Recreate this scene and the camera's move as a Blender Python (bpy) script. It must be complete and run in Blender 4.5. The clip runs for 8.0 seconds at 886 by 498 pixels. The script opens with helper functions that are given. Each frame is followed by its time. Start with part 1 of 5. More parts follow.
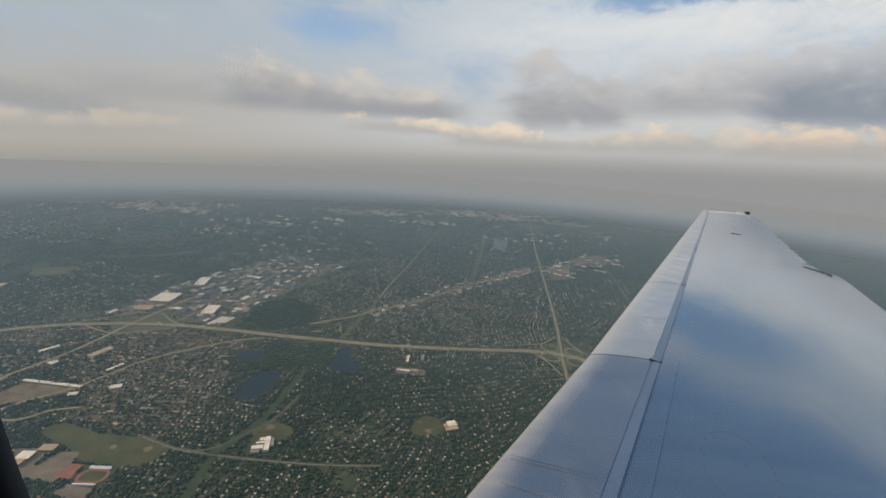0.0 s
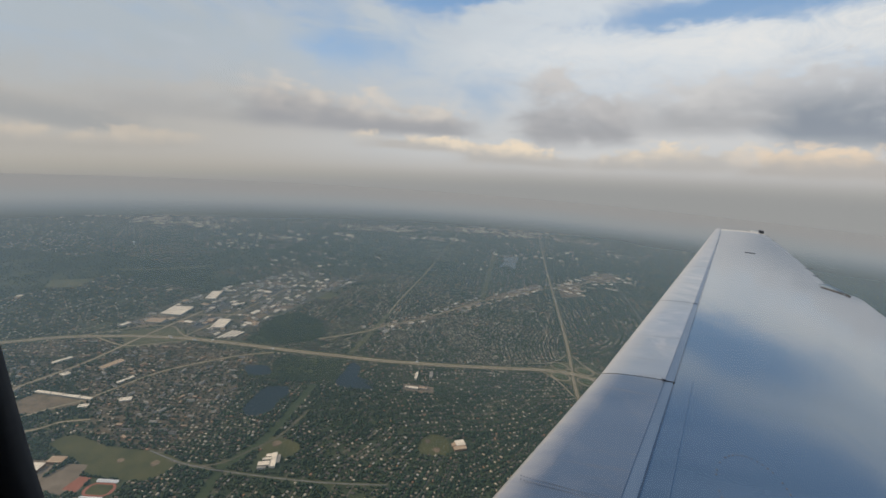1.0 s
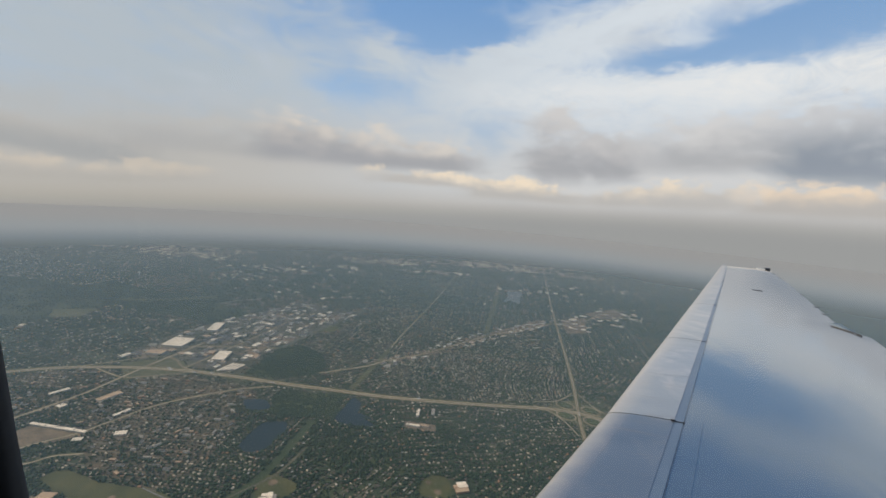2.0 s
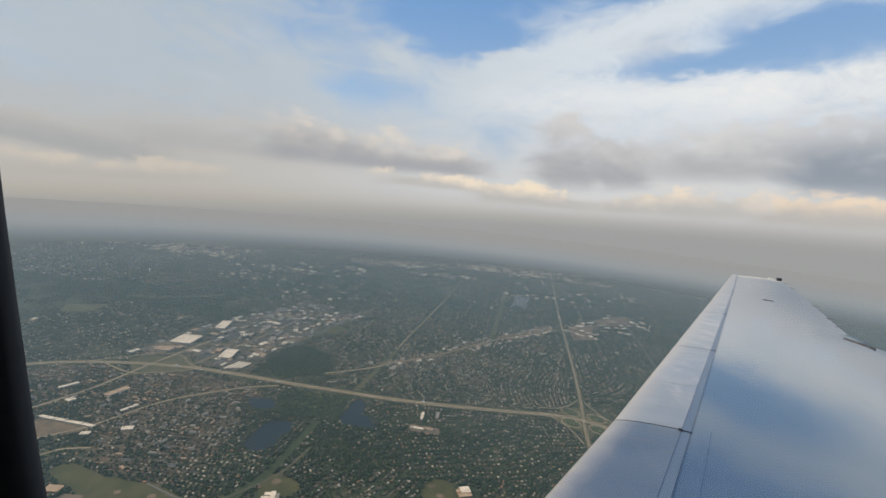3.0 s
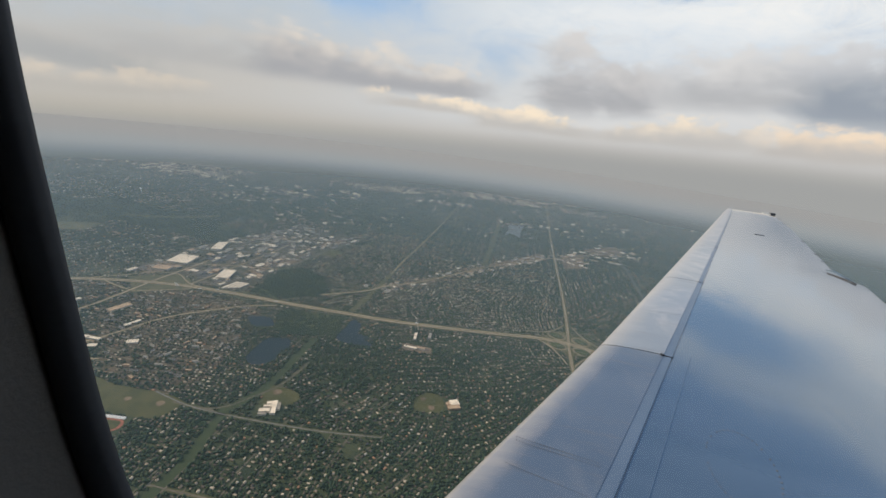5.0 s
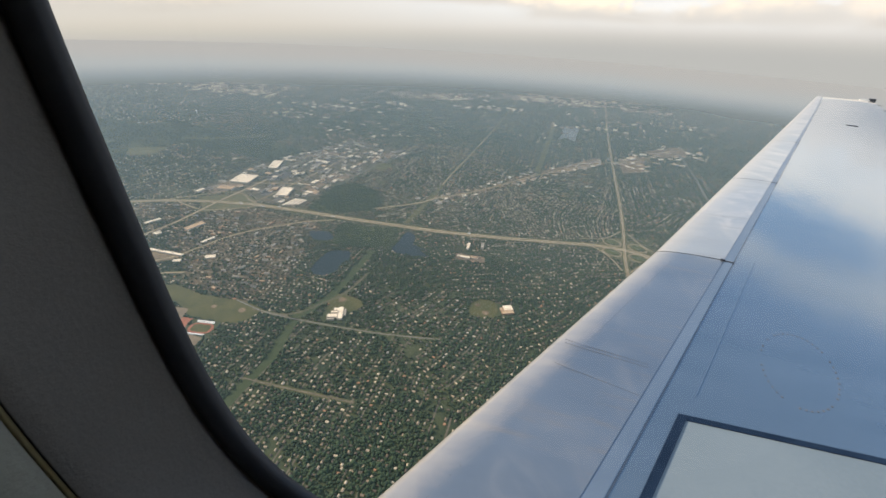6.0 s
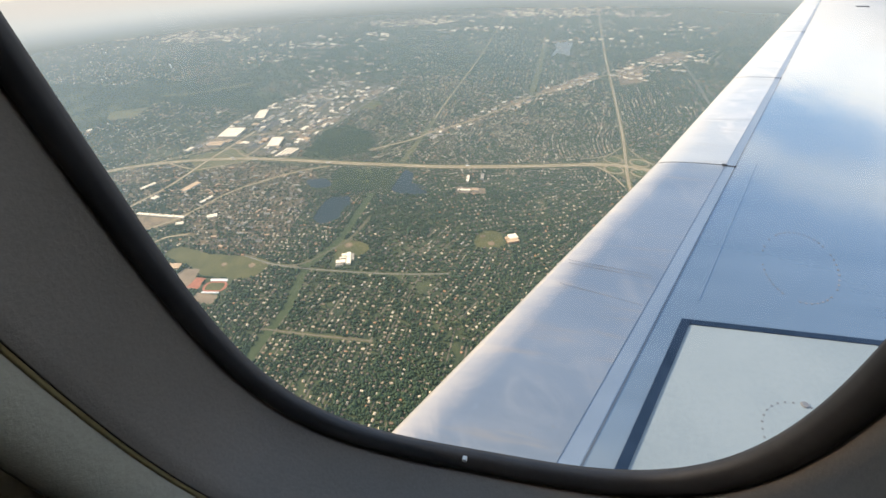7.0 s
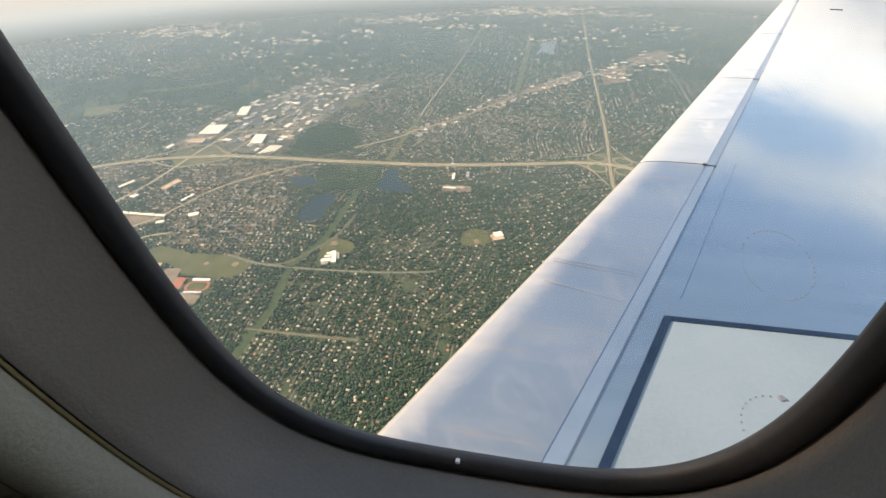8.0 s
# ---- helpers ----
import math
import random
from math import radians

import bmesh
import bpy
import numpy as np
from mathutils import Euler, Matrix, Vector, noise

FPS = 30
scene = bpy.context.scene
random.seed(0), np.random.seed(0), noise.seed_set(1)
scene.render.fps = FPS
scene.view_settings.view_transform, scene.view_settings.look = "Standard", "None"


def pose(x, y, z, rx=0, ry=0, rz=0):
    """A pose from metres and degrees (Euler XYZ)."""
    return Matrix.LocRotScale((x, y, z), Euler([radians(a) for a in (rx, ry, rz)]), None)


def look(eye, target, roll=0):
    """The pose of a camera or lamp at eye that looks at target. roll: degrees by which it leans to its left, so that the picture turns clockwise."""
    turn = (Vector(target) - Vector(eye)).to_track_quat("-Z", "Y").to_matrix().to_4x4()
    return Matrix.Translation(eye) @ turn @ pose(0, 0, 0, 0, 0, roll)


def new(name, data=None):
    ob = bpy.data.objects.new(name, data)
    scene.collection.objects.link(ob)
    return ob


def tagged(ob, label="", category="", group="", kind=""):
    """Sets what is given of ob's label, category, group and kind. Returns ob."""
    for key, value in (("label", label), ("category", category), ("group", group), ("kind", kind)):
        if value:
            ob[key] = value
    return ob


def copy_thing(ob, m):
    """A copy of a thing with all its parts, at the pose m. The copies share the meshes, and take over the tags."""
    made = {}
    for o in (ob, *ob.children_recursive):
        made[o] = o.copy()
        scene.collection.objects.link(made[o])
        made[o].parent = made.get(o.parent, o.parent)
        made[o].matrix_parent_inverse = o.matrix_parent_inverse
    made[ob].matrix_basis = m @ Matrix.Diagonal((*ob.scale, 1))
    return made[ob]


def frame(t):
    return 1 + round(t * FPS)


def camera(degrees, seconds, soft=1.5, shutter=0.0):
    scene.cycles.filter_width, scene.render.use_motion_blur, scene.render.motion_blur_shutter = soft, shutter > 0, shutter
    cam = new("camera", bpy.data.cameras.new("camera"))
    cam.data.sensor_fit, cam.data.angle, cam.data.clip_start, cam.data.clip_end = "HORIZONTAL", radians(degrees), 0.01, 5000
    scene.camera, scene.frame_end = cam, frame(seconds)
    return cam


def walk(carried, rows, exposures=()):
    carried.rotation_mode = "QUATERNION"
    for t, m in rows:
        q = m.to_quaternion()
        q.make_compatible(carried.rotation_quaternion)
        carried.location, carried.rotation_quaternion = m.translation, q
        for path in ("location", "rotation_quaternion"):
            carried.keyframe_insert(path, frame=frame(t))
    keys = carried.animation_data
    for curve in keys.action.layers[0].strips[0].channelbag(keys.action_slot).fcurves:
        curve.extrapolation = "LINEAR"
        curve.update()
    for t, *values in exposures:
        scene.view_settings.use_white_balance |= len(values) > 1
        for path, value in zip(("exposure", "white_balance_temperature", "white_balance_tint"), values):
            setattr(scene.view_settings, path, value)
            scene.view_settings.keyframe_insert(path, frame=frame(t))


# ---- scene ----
# ------------------------------------------------------------------ camera
# The aircraft hangs at ALT over a landscape built at about a third of its real size,
# so that all of it lies within the camera's reach. x: towards the tail, y: outboard, z: up.
ALT = 354.4
cam = camera(89.7, 8.0, soft=1.6)
ROWS = [
    (0.0, 0.002, 0.012, -0.001, 76.69, -3.78, 0.39),
    (0.5, 0.003, 0.010, -0.002, 77.36, -4.10, 0.86),
    (1.0, 0.003, 0.008, -0.004, 78.70, -4.05, 1.74),
    (1.5, 0.003, 0.007, -0.006, 82.11, -4.21, 1.95),
    (3.0, 0.000, 0.007, -0.016, 83.32, -5.67, 3.48),
    (3.5, 0.000, 0.008, -0.019, 81.70, -6.03, 3.59),
    (4.0, -0.015, 0.006, -0.022, 79.32, -7.01, 2.03),
    (5.5, -0.024, 0.017, -0.008, 68.57, -7.09, 4.70),
    (6.0, -0.011, 0.008, -0.003, 62.03, -2.93, 8.55),
    (6.5, 0.001, -0.001, -0.000, 59.26, 0.45, 7.26),
    (7.0, 0.003, 0.002, -0.008, 53.76, 2.25, 5.76),
    (7.5, 0.002, 0.001, -0.005, 53.30, 1.72, 4.84),
    (8.0, 0.000, 0.000, 0.000, 53.46, 1.36, 4.15),
]
EXPOSURES = [(0.0, -0.08, 6500, 10), (1.5, -0.02, 6500, 10), (4.0, 0.10, 6500, 10), (5.5, 0.26, 6600, 10), (6.0, 0.66, 6750, 10), (6.5, 1.0, 6900, 10), (7.0, 1.32, 7100, 11), (7.5, 1.40, 7300, 12), (8.0, 1.34, 7400, 12)]
walk(cam, [(t, pose(x, y, ALT + z, rx, ry, rz)) for t, x, y, z, rx, ry, rz in ROWS], EXPOSURES)

# ------------------------------------------------------------------ node helpers


class Graph:
    """Small helper to write node trees as expressions."""

    def __init__(self, tree):
        self.tree = tree
        tree.nodes.clear()

    def node(self, kind):
        return self.tree.nodes.new(kind)

    def put(self, socket, value):
        if isinstance(value, bpy.types.NodeSocket):
            self.tree.links.new(value, socket)
        elif isinstance(value, (tuple, list)) and len(value) == 3 and socket.type == "RGBA":
            socket.default_value = (*value, 1)
        else:
            socket.default_value = value

    def math(self, op, a, b=0.0, c=0.0, clamp=False):
        nd = self.node("ShaderNodeMath")
        nd.operation, nd.use_clamp = op, clamp
        for i, v in enumerate((a, b, c)):
            self.put(nd.inputs[i], v)
        return nd.outputs[0]

    def vec(self, op, a, b=(0, 0, 0)):
        nd = self.node("ShaderNodeVectorMath")
        nd.operation = op
        self.put(nd.inputs[0], a)
        self.put(nd.inputs[1], b)
        return nd.outputs["Value"] if op in ("DOT_PRODUCT", "LENGTH", "DISTANCE") else nd.outputs[0]

    def mix(self, fac, a, b, blend="MIX"):
        nd = self.node("ShaderNodeMix")
        nd.data_type, nd.blend_type = "RGBA", blend
        self.put(nd.inputs[0], fac)
        self.put(nd.inputs[6], a)
        self.put(nd.inputs[7], b)
        return nd.outputs[2]

    def noise(self, vector, scale, detail=4.0, rough=0.55, warp=0.0):
        nd = self.node("ShaderNodeTexNoise")
        self.put(nd.inputs["Vector"], vector)
        nd.inputs["Scale"].default_value = scale
        nd.inputs["Detail"].default_value = detail
        nd.inputs["Roughness"].default_value = rough
        nd.inputs["Distortion"].default_value = warp
        return nd.outputs["Fac"]

    def step(self, value, low, high):
        """Smooth step from 0 at low to 1 at high; low may be the larger one."""
        if low > high:
            return self.math("SUBTRACT", 1.0, self.step(value, high, low))
        nd = self.node("ShaderNodeMapRange")
        nd.interpolation_type = "SMOOTHSTEP"
        self.put(nd.inputs[0], value)
        nd.inputs[1].default_value, nd.inputs[2].default_value = low, high
        return nd.outputs[0]

    def bump(self, height, strength, distance):
        nd = self.node("ShaderNodeBump")
        nd.inputs["Strength"].default_value = strength
        nd.inputs["Distance"].default_value = distance
        self.put(nd.inputs["Height"], height)
        return nd.outputs[0]


# ------------------------------------------------------------------ sky and sun
SUN_EL, SUN_AZ = 30.0, -80.0     # azimuth from +y towards +x
world = bpy.data.worlds.new("sky")
scene.world = world
world.use_nodes = True
g = Graph(world.node_tree)
way = g.node("ShaderNodeTexCoord").outputs["Generated"]
parts = g.node("ShaderNodeSeparateXYZ")
g.put(parts.inputs[0], way)
dx, dy, dz = parts.outputs
az = g.math("MULTIPLY", g.math("ARCTAN2", dx, dy), 57.2958)
lift = g.math("SUBTRACT", g.math("MULTIPLY", g.math("ARCSINE", g.math("SUBTRACT", dz, g.math("MULTIPLY", dx, 0.043), clamp=False)), 57.2958), 1.1)
flat = g.vec("MULTIPLY", way, (1.0, 1.0, 2.6))
n_big = g.noise(flat, 2.3, 5, 0.55, 0.4)
n_mid = g.noise(flat, 6.0, 7, 0.62, 0.5)
n_fine = g.noise(g.vec("MULTIPLY", way, (1.0, 1.0, 1.5)), 21.0, 7, 0.66, 0.25)
n_puff = g.noise(g.vec("MULTIPLY", way, (1.0, 1.0, 1.7)), 11.0, 8, 0.60, 0.1)
n_a = g.noise(g.vec("ADD", flat, (3.1, 7.7, 1.9)), 5.0, 5, 0.6, 0.2)
n_wisp = g.noise(g.vec("ADD", g.vec("MULTIPLY", way, (2.2, 1.0, 5.5)), (1.3, 0.4, 2.2)), 3.4, 9, 0.66, 1.1)
azw = g.math("ADD", az, g.math("MULTIPLY", g.math("SUBTRACT", n_mid, 0.5), 11.0))
liw = g.math("ADD", lift, g.math("ADD", g.math("MULTIPLY", g.math("SUBTRACT", n_a, 0.5), 3.0), g.math("MULTIPLY", g.math("SUBTRACT", n_fine, 0.5), 2.4)))


def blob(a0, e0, sa, se, weight=1.0):
    p = g.math("DIVIDE", g.math("SUBTRACT", azw, a0), sa)
    q = g.math("DIVIDE", g.math("SUBTRACT", liw, e0), se)
    r = g.math("ADD", g.math("MULTIPLY", p, p), g.math("MULTIPLY", q, q))
    return g.math("MULTIPLY", g.math("EXPONENT", g.math("MULTIPLY", r, -1.0)), weight)


def total(items):
    out = items[0]
    for it in items[1:]:
        out = g.math("ADD", out, it)
    return out


def line_at(e0, slope, thick, a0, a1, soft):
    """A long streak of cloud whose height changes evenly with the azimuth."""
    p = g.math("DIVIDE", g.math("SUBTRACT", liw, g.math("ADD", e0, g.math("MULTIPLY", az, slope))), thick)
    return g.math("MULTIPLY", g.math("EXPONENT", g.math("MULTIPLY", g.math("MULTIPLY", p, p), -1.0)), g.math("MULTIPLY", g.step(az, a0 - soft, a0 + soft), g.step(az, a1 + soft, a1 - soft)))


air = g.node("ShaderNodeTexSky")
air.sky_type, air.sun_disc, air.altitude = "NISHITA", False, 900.0
air.sun_elevation, air.sun_rotation = radians(SUN_EL), radians(SUN_AZ)
blue = g.vec("MULTIPLY", air.outputs[0], (0.072, 0.080, 0.088))
pale = g.mix(g.step(lift, 2.0, 26.0), (0.44, 0.60, 0.78), (0.19, 0.38, 0.70))
blue = g.mix(0.75, blue, pale)
# openings in the high cloud
gap = total([blob(-5, 19.0, 8, 3.6, 1.35), blob(2, 17.4, 5, 1.4, 0.8), blob(-14, 11.8, 6, 2.6, 0.8), blob(24, 14.2, 10, 1.3, 1.0), blob(35, 16.2, 9, 1.9, 1.3), blob(2.5, 5.6, 2.6, 2.0, 0.8), blob(-22, 18.5, 6, 3, 0.35), blob(8, 29, 34, 7, 1.2), g.math("MULTIPLY", g.step(lift, 19.5, 25.0), 0.9)])
lace = total([line_at(14.9, 0.235, 1.5, -3.0, 30.0, 4.0), blob(-11, 15.4, 3.6, 1.9, 1.0), blob(-9, 17.6, 2.0, 1.0, 0.6), blob(30, 11.6, 20, 2.0, 1.1), blob(8, 12.0, 9, 2.4, 0.7), blob(-36, 12, 14, 5, 0.4)])
cover = g.math("ADD", g.math("SUBTRACT", g.math("ADD", 0.78, g.math("MULTIPLY", g.math("SUBTRACT", n_big, 0.5), 0.7)), gap), g.math("ADD", g.math("MULTIPLY", lace, g.math("ADD", 0.25, n_wisp)), g.math("MULTIPLY", g.math("SUBTRACT", n_wisp, 0.5), 1.5)))
# unseen cloud added overhead and behind, to make the light on the land warmer
overhead = g.math("ADD", g.math("MULTIPLY", g.step(lift, 48.0, 66.0), 0.9), g.math("MULTIPLY", g.step(dy, 0.05, -0.35), 0.9))
cover = g.step(g.math("ADD", cover, overhead), -0.28, 1.12)
# the high sheet: grey-blue ahead, white towards the tail
white = g.mix(g.step(az, -34.0, 24.0), (0.46, 0.52, 0.57), (0.68, 0.735, 0.785))
white = g.mix(g.math("MULTIPLY", g.step(n_mid, 0.44, 0.74), 0.6), white, (0.54, 0.585, 0.64))
bright = g.math("MULTIPLY", total([blob(30, 11.4, 18, 1.9, 1.0), blob(41, 13.0, 8, 2.0, 0.8), blob(7, 11.0, 6, 1.8, 0.5)]), g.step(n_wisp, 0.28, 0.62))
white = g.mix(g.math("MULTIPLY", bright, 0.8, clamp=True), white, (0.84, 0.835, 0.815))
sky = g.mix(cover, blue, white)
# warm dimness under the sheet, thicker towards the nose
low = g.step(lift, 11.5, 1.5)
puff = g.mix(g.step(az, -40.0, 12.0), (0.50, 0.475, 0.435), (0.63, 0.60, 0.565))
sky = g.mix(g.math("MULTIPLY", low, g.math("ADD", 0.62, g.math("MULTIPLY", g.step(az, -5.0, -30.0), 0.25))), sky, puff)

HEAPS = {k: g.math("ADD", g.math("MULTIPLY", g.math("SUBTRACT", n_puff, 0.5), 2.3 * k), g.math("MULTIPLY", g.math("SUBTRACT", n_fine, 0.5), 0.8)) for k in (1.0, 1.4)}
soft_lift = g.math("ADD", lift, g.math("MULTIPLY", g.math("SUBTRACT", n_a, 0.5), 1.4))
ragged = g.step(n_mid, 0.20, 0.46)


def cloud_bank(under, a0, a1, foot, head, fade, dark, lit, strength, sharp=1.0):
    """A bank of heaped cloud: an even shaded foot that slopes with the azimuth, a heaped lit head."""
    base_at = g.math("ADD", foot[0], g.math("MULTIPLY", g.math("SUBTRACT", az, a0), (foot[1] - foot[0]) / (a1 - a0)))
    high_at = g.math("ADD", head[0] - foot[0], g.math("MULTIPLY", g.math("SUBTRACT", az, a0), (head[1] - foot[1] - head[0] + foot[0]) / (a1 - a0)))
    side = g.math("MULTIPLY", g.step(azw, a0 - fade, a0 + fade), g.step(azw, a1 + fade, a1 - fade))
    heap = HEAPS[sharp]
    h = g.math("DIVIDE", g.math("SUBTRACT", soft_lift, base_at), high_at)
    body = g.math("MULTIPLY", g.step(h, -0.16, 0.16), g.step(g.math("SUBTRACT", h, g.math("MULTIPLY", heap, 0.75)), 1.05, 0.62))
    body = g.math("MULTIPLY", g.math("MULTIPLY", body, side), ragged)
    tone = g.mix(g.step(g.math("ADD", h, g.math("MULTIPLY", heap, 0.55)), 0.15, 1.05), dark, lit)
    return g.mix(g.math("MULTIPLY", body, strength), under, tone)


GREY, SLATE, CREAM, PEARL = (0.36, 0.365, 0.385), (0.27, 0.31, 0.365), (0.70, 0.645, 0.58), (0.66, 0.645, 0.63)
sky = cloud_bank(sky, -60.0, -34.0, (3.2, 0.6), (6.5, 3.4), 4.0, (0.33, 0.35, 0.37), (0.47, 0.455, 0.43), 0.6)
sky = cloud_bank(sky, -40.0, -20.0, (2.6, 2.6), (6.0, 7.6), 5.0, (0.42, 0.42, 0.42), (0.53, 0.515, 0.49), 0.65)
sky = cloud_bank(sky, -25.0, 1.0, (2.6, 1.7), (8.8, 5.2), 3.0, GREY, CREAM, 0.88)
sky = cloud_bank(sky, 21.0, 48.0, (2.4, 3.0), (8.6, 9.6), 4.0, (0.40, 0.405, 0.42), PEARL, 0.8)
sky = cloud_bank(sky, 8.0, 21.0, (1.0, 1.5), (11.4, 7.4), 2.2, GREY, (0.62, 0.60, 0.585), 0.85)
sky = cloud_bank(sky, 33.5, 56.0, (1.6, 0.6), (8.2, 11.0), 3.0, SLATE, (0.56, 0.575, 0.60), 0.9)
sky = cloud_bank(sky, 62.0, 95.0, (2.0, 2.0), (9.0, 8.0), 5.0, GREY, PEARL, 0.8)
sky = cloud_bank(sky, -100.0, -66.0, (2.0, 2.0), (9.0, 8.0), 5.0, GREY, PEARL, 0.7)
# sunlit heads of the low row beneath the banks
sky = cloud_bank(sky, -48.0, -30.0, (-0.9, -0.7), (1.5, 1.1), 3.0, (0.46, 0.44, 0.41), (0.66, 0.58, 0.48), 0.65, 1.4)
sky = cloud_bank(sky, -11.0, 1.0, (0.3, -0.2), (2.4, 1.7), 2.5, (0.50, 0.48, 0.455), (0.90, 0.76, 0.58), 0.85, 1.4)
sky = cloud_bank(sky, 0.0, 14.0, (-1.2, -1.6), (1.9, 0.7), 2.5, (0.50, 0.48, 0.455), (0.92, 0.77, 0.58), 0.85, 1.4)
sky = cloud_bank(sky, 14.0, 31.0, (-1.9, -1.4), (0.8, 1.9), 2.5, (0.50, 0.48, 0.455), (0.86, 0.73, 0.57), 0.8, 1.4)
sky = cloud_bank(sky, 31.0, 52.0, (-1.9, -1.9), (1.5, 1.3), 2.5, (0.50, 0.47, 0.44), (0.88, 0.71, 0.53), 0.9, 1.4)
# haze towards the horizon
murk = g.mix(g.step(az, -45.0, 25.0), (0.44, 0.410, 0.355), (0.45, 0.435, 0.415))
sky = g.mix(g.step(lift, 0.6, -4.0), sky, murk)
sky = g.mix(g.step(lift, -1.6, -4.6), sky, (0.335, 0.340, 0.335))
back = g.node("ShaderNodeBackground")
g.put(back.inputs[0], sky)
back.inputs[1].default_value = 1.0
g.put(g.node("ShaderNodeOutputWorld").inputs[0], back.outputs[0])

sun_data = bpy.data.lights.new("sun", "SUN")
sun_data.energy, sun_data.angle, sun_data.color = 3.9, radians(6), (1.0, 0.79, 0.54)
sun = new("sun", sun_data)
a, e = radians(SUN_AZ), radians(SUN_EL)
sun.matrix_world = look((0, 0, 0), (-math.sin(a) * math.cos(e), -math.cos(a) * math.cos(e), -math.sin(e)))

# ------------------------------------------------------------------ materials


def material(name, fill):
    m = bpy.data.materials.new(name)
    m.use_nodes = True
    gr = Graph(m.node_tree)
    shader = fill(gr)
    gr.put(gr.node("ShaderNodeOutputMaterial").inputs[0], shader)
    return m


def principled(gr, colour, rough=0.6, metal=0.0, normal=None, coat=0.0, ior=1.5, spec=0.5):
    p = gr.node("ShaderNodeBsdfPrincipled")
    gr.put(p.inputs["Base Color"], colour)
    gr.put(p.inputs["Roughness"], rough)
    gr.put(p.inputs["Metallic"], metal)
    p.inputs["IOR"].default_value = ior
    p.inputs["Specular IOR Level"].default_value = spec
    p.inputs["Coat Weight"].default_value = coat
    p.inputs["Coat Roughness"].default_value = 0.06
    if normal is not None:
        gr.put(p.inputs["Normal"], normal)
    return p.outputs[0]


def mottled(name, dark, light, scale, rough=0.7, metal=0.0, bump=0.0, island=0.0, fine=6.0, coords="Object", spec=0.5):
    """Two tones mixed by noise at two scales, with a spread from piece to piece."""

    def fill(gr):
        at = gr.node("ShaderNodeTexCoord").outputs[coords]
        big = gr.noise(at, scale, 4)
        small = gr.noise(at, scale * fine, 4, 0.65)
        f = gr.math("ADD", gr.math("MULTIPLY", big, 0.6), gr.math("MULTIPLY", small, 0.4))
        col = gr.mix(gr.step(f, 0.34, 0.66), dark, light)
        if island:
            rnd = gr.node("ShaderNodeNewGeometry").outputs["Random Per Island"]
            col = gr.mix(gr.math("MULTIPLY", rnd, island), col, tuple(0.35 * c for c in dark))
        nrm = gr.bump(small, 0.6, bump) if bump else None
        r = gr.math("ADD", rough - 0.06, gr.math("MULTIPLY", small, 0.12))
        return principled(gr, col, r, metal, nrm, spec=spec)

    return material(name, fill)


def ground_fill(gr):
    at = gr.node("ShaderNodeTexCoord").outputs["Object"]
    big = gr.noise(at, 0.0045, 5, 0.6, 0.6)
    mid = gr.noise(at, 0.028, 6, 0.65, 0.4)
    small = gr.noise(at, 0.21, 5, 0.7)
    col = gr.mix(gr.step(mid, 0.36, 0.62), (0.012, 0.028, 0.013), (0.038, 0.052, 0.021))
    col = gr.mix(gr.step(big, 0.52, 0.70), col, (0.048, 0.058, 0.026))
    col = gr.mix(gr.math("MULTIPLY", gr.step(small, 0.52, 0.72), 0.4), col, (0.080, 0.072, 0.045))
    col = gr.mix(gr.math("MULTIPLY", gr.step(small, 0.45, 0.28), 0.7), col, (0.012, 0.020, 0.012))
    return principled(gr, col, 0.95, 0.0, gr.bump(small, 0.8, 1.0))


M_GROUND = material("ground_cover", ground_fill)
M_FIELD = mottled("mown_grass", (0.036, 0.046, 0.013), (0.076, 0.074, 0.025), 0.05, 0.95)
M_STRIP = mottled("rough_grass", (0.044, 0.054, 0.022), (0.098, 0.092, 0.041), 0.045, 0.95)
M_GREEN = mottled("corridor_grass", (0.019, 0.037, 0.013), (0.036, 0.054, 0.019), 0.06, 0.95)
M_MARSH = mottled("marsh_scrub", (0.035, 0.052, 0.022), (0.075, 0.092, 0.036), 0.06, 0.95)
M_DIRT = mottled("bare_earth", (0.070, 0.056, 0.036), (0.205, 0.148, 0.092), 0.07, 0.95)
M_ASPHALT = mottled("weathered_asphalt", (0.10, 0.10, 0.095), (0.17, 0.165, 0.15), 0.08, 0.9)
M_STREET = mottled("pale_street_paving", (0.072, 0.064, 0.049), (0.145, 0.124, 0.09), 0.05, 0.9)
M_TOWN = mottled("town_lots", (0.024, 0.034, 0.017), (0.115, 0.082, 0.048), 0.06, 0.95)
M_ESTATE = mottled("estate_paving_and_earth", (0.026, 0.038, 0.022), (0.105, 0.088, 0.062), 0.03, 0.95)
M_LOT = mottled("worn_tan_lot", (0.115, 0.090, 0.062), (0.19, 0.148, 0.104), 0.06, 0.92)
M_LOT_D = mottled("dark_lot_asphalt", (0.045, 0.048, 0.050), (0.075, 0.076, 0.074), 0.06, 0.9)
M_CONCRETE = mottled("concrete_paving", (0.220, 0.172, 0.108), (0.330, 0.262, 0.172), 0.07, 0.9)
M_ROOF_W = mottled("white_roofing", (0.60, 0.51, 0.39), (0.82, 0.71, 0.56), 0.09, 0.8)
M_ROOF_T = mottled("tan_roofing", (0.32, 0.22, 0.135), (0.46, 0.335, 0.215), 0.09, 0.85)
M_ROOF_G = mottled("grey_roofing", (0.20, 0.185, 0.155), (0.34, 0.305, 0.25), 0.09, 0.85)
M_ROOF_D = mottled("dark_grey_roofing", (0.075, 0.072, 0.066), (0.13, 0.122, 0.108), 0.09, 0.85)
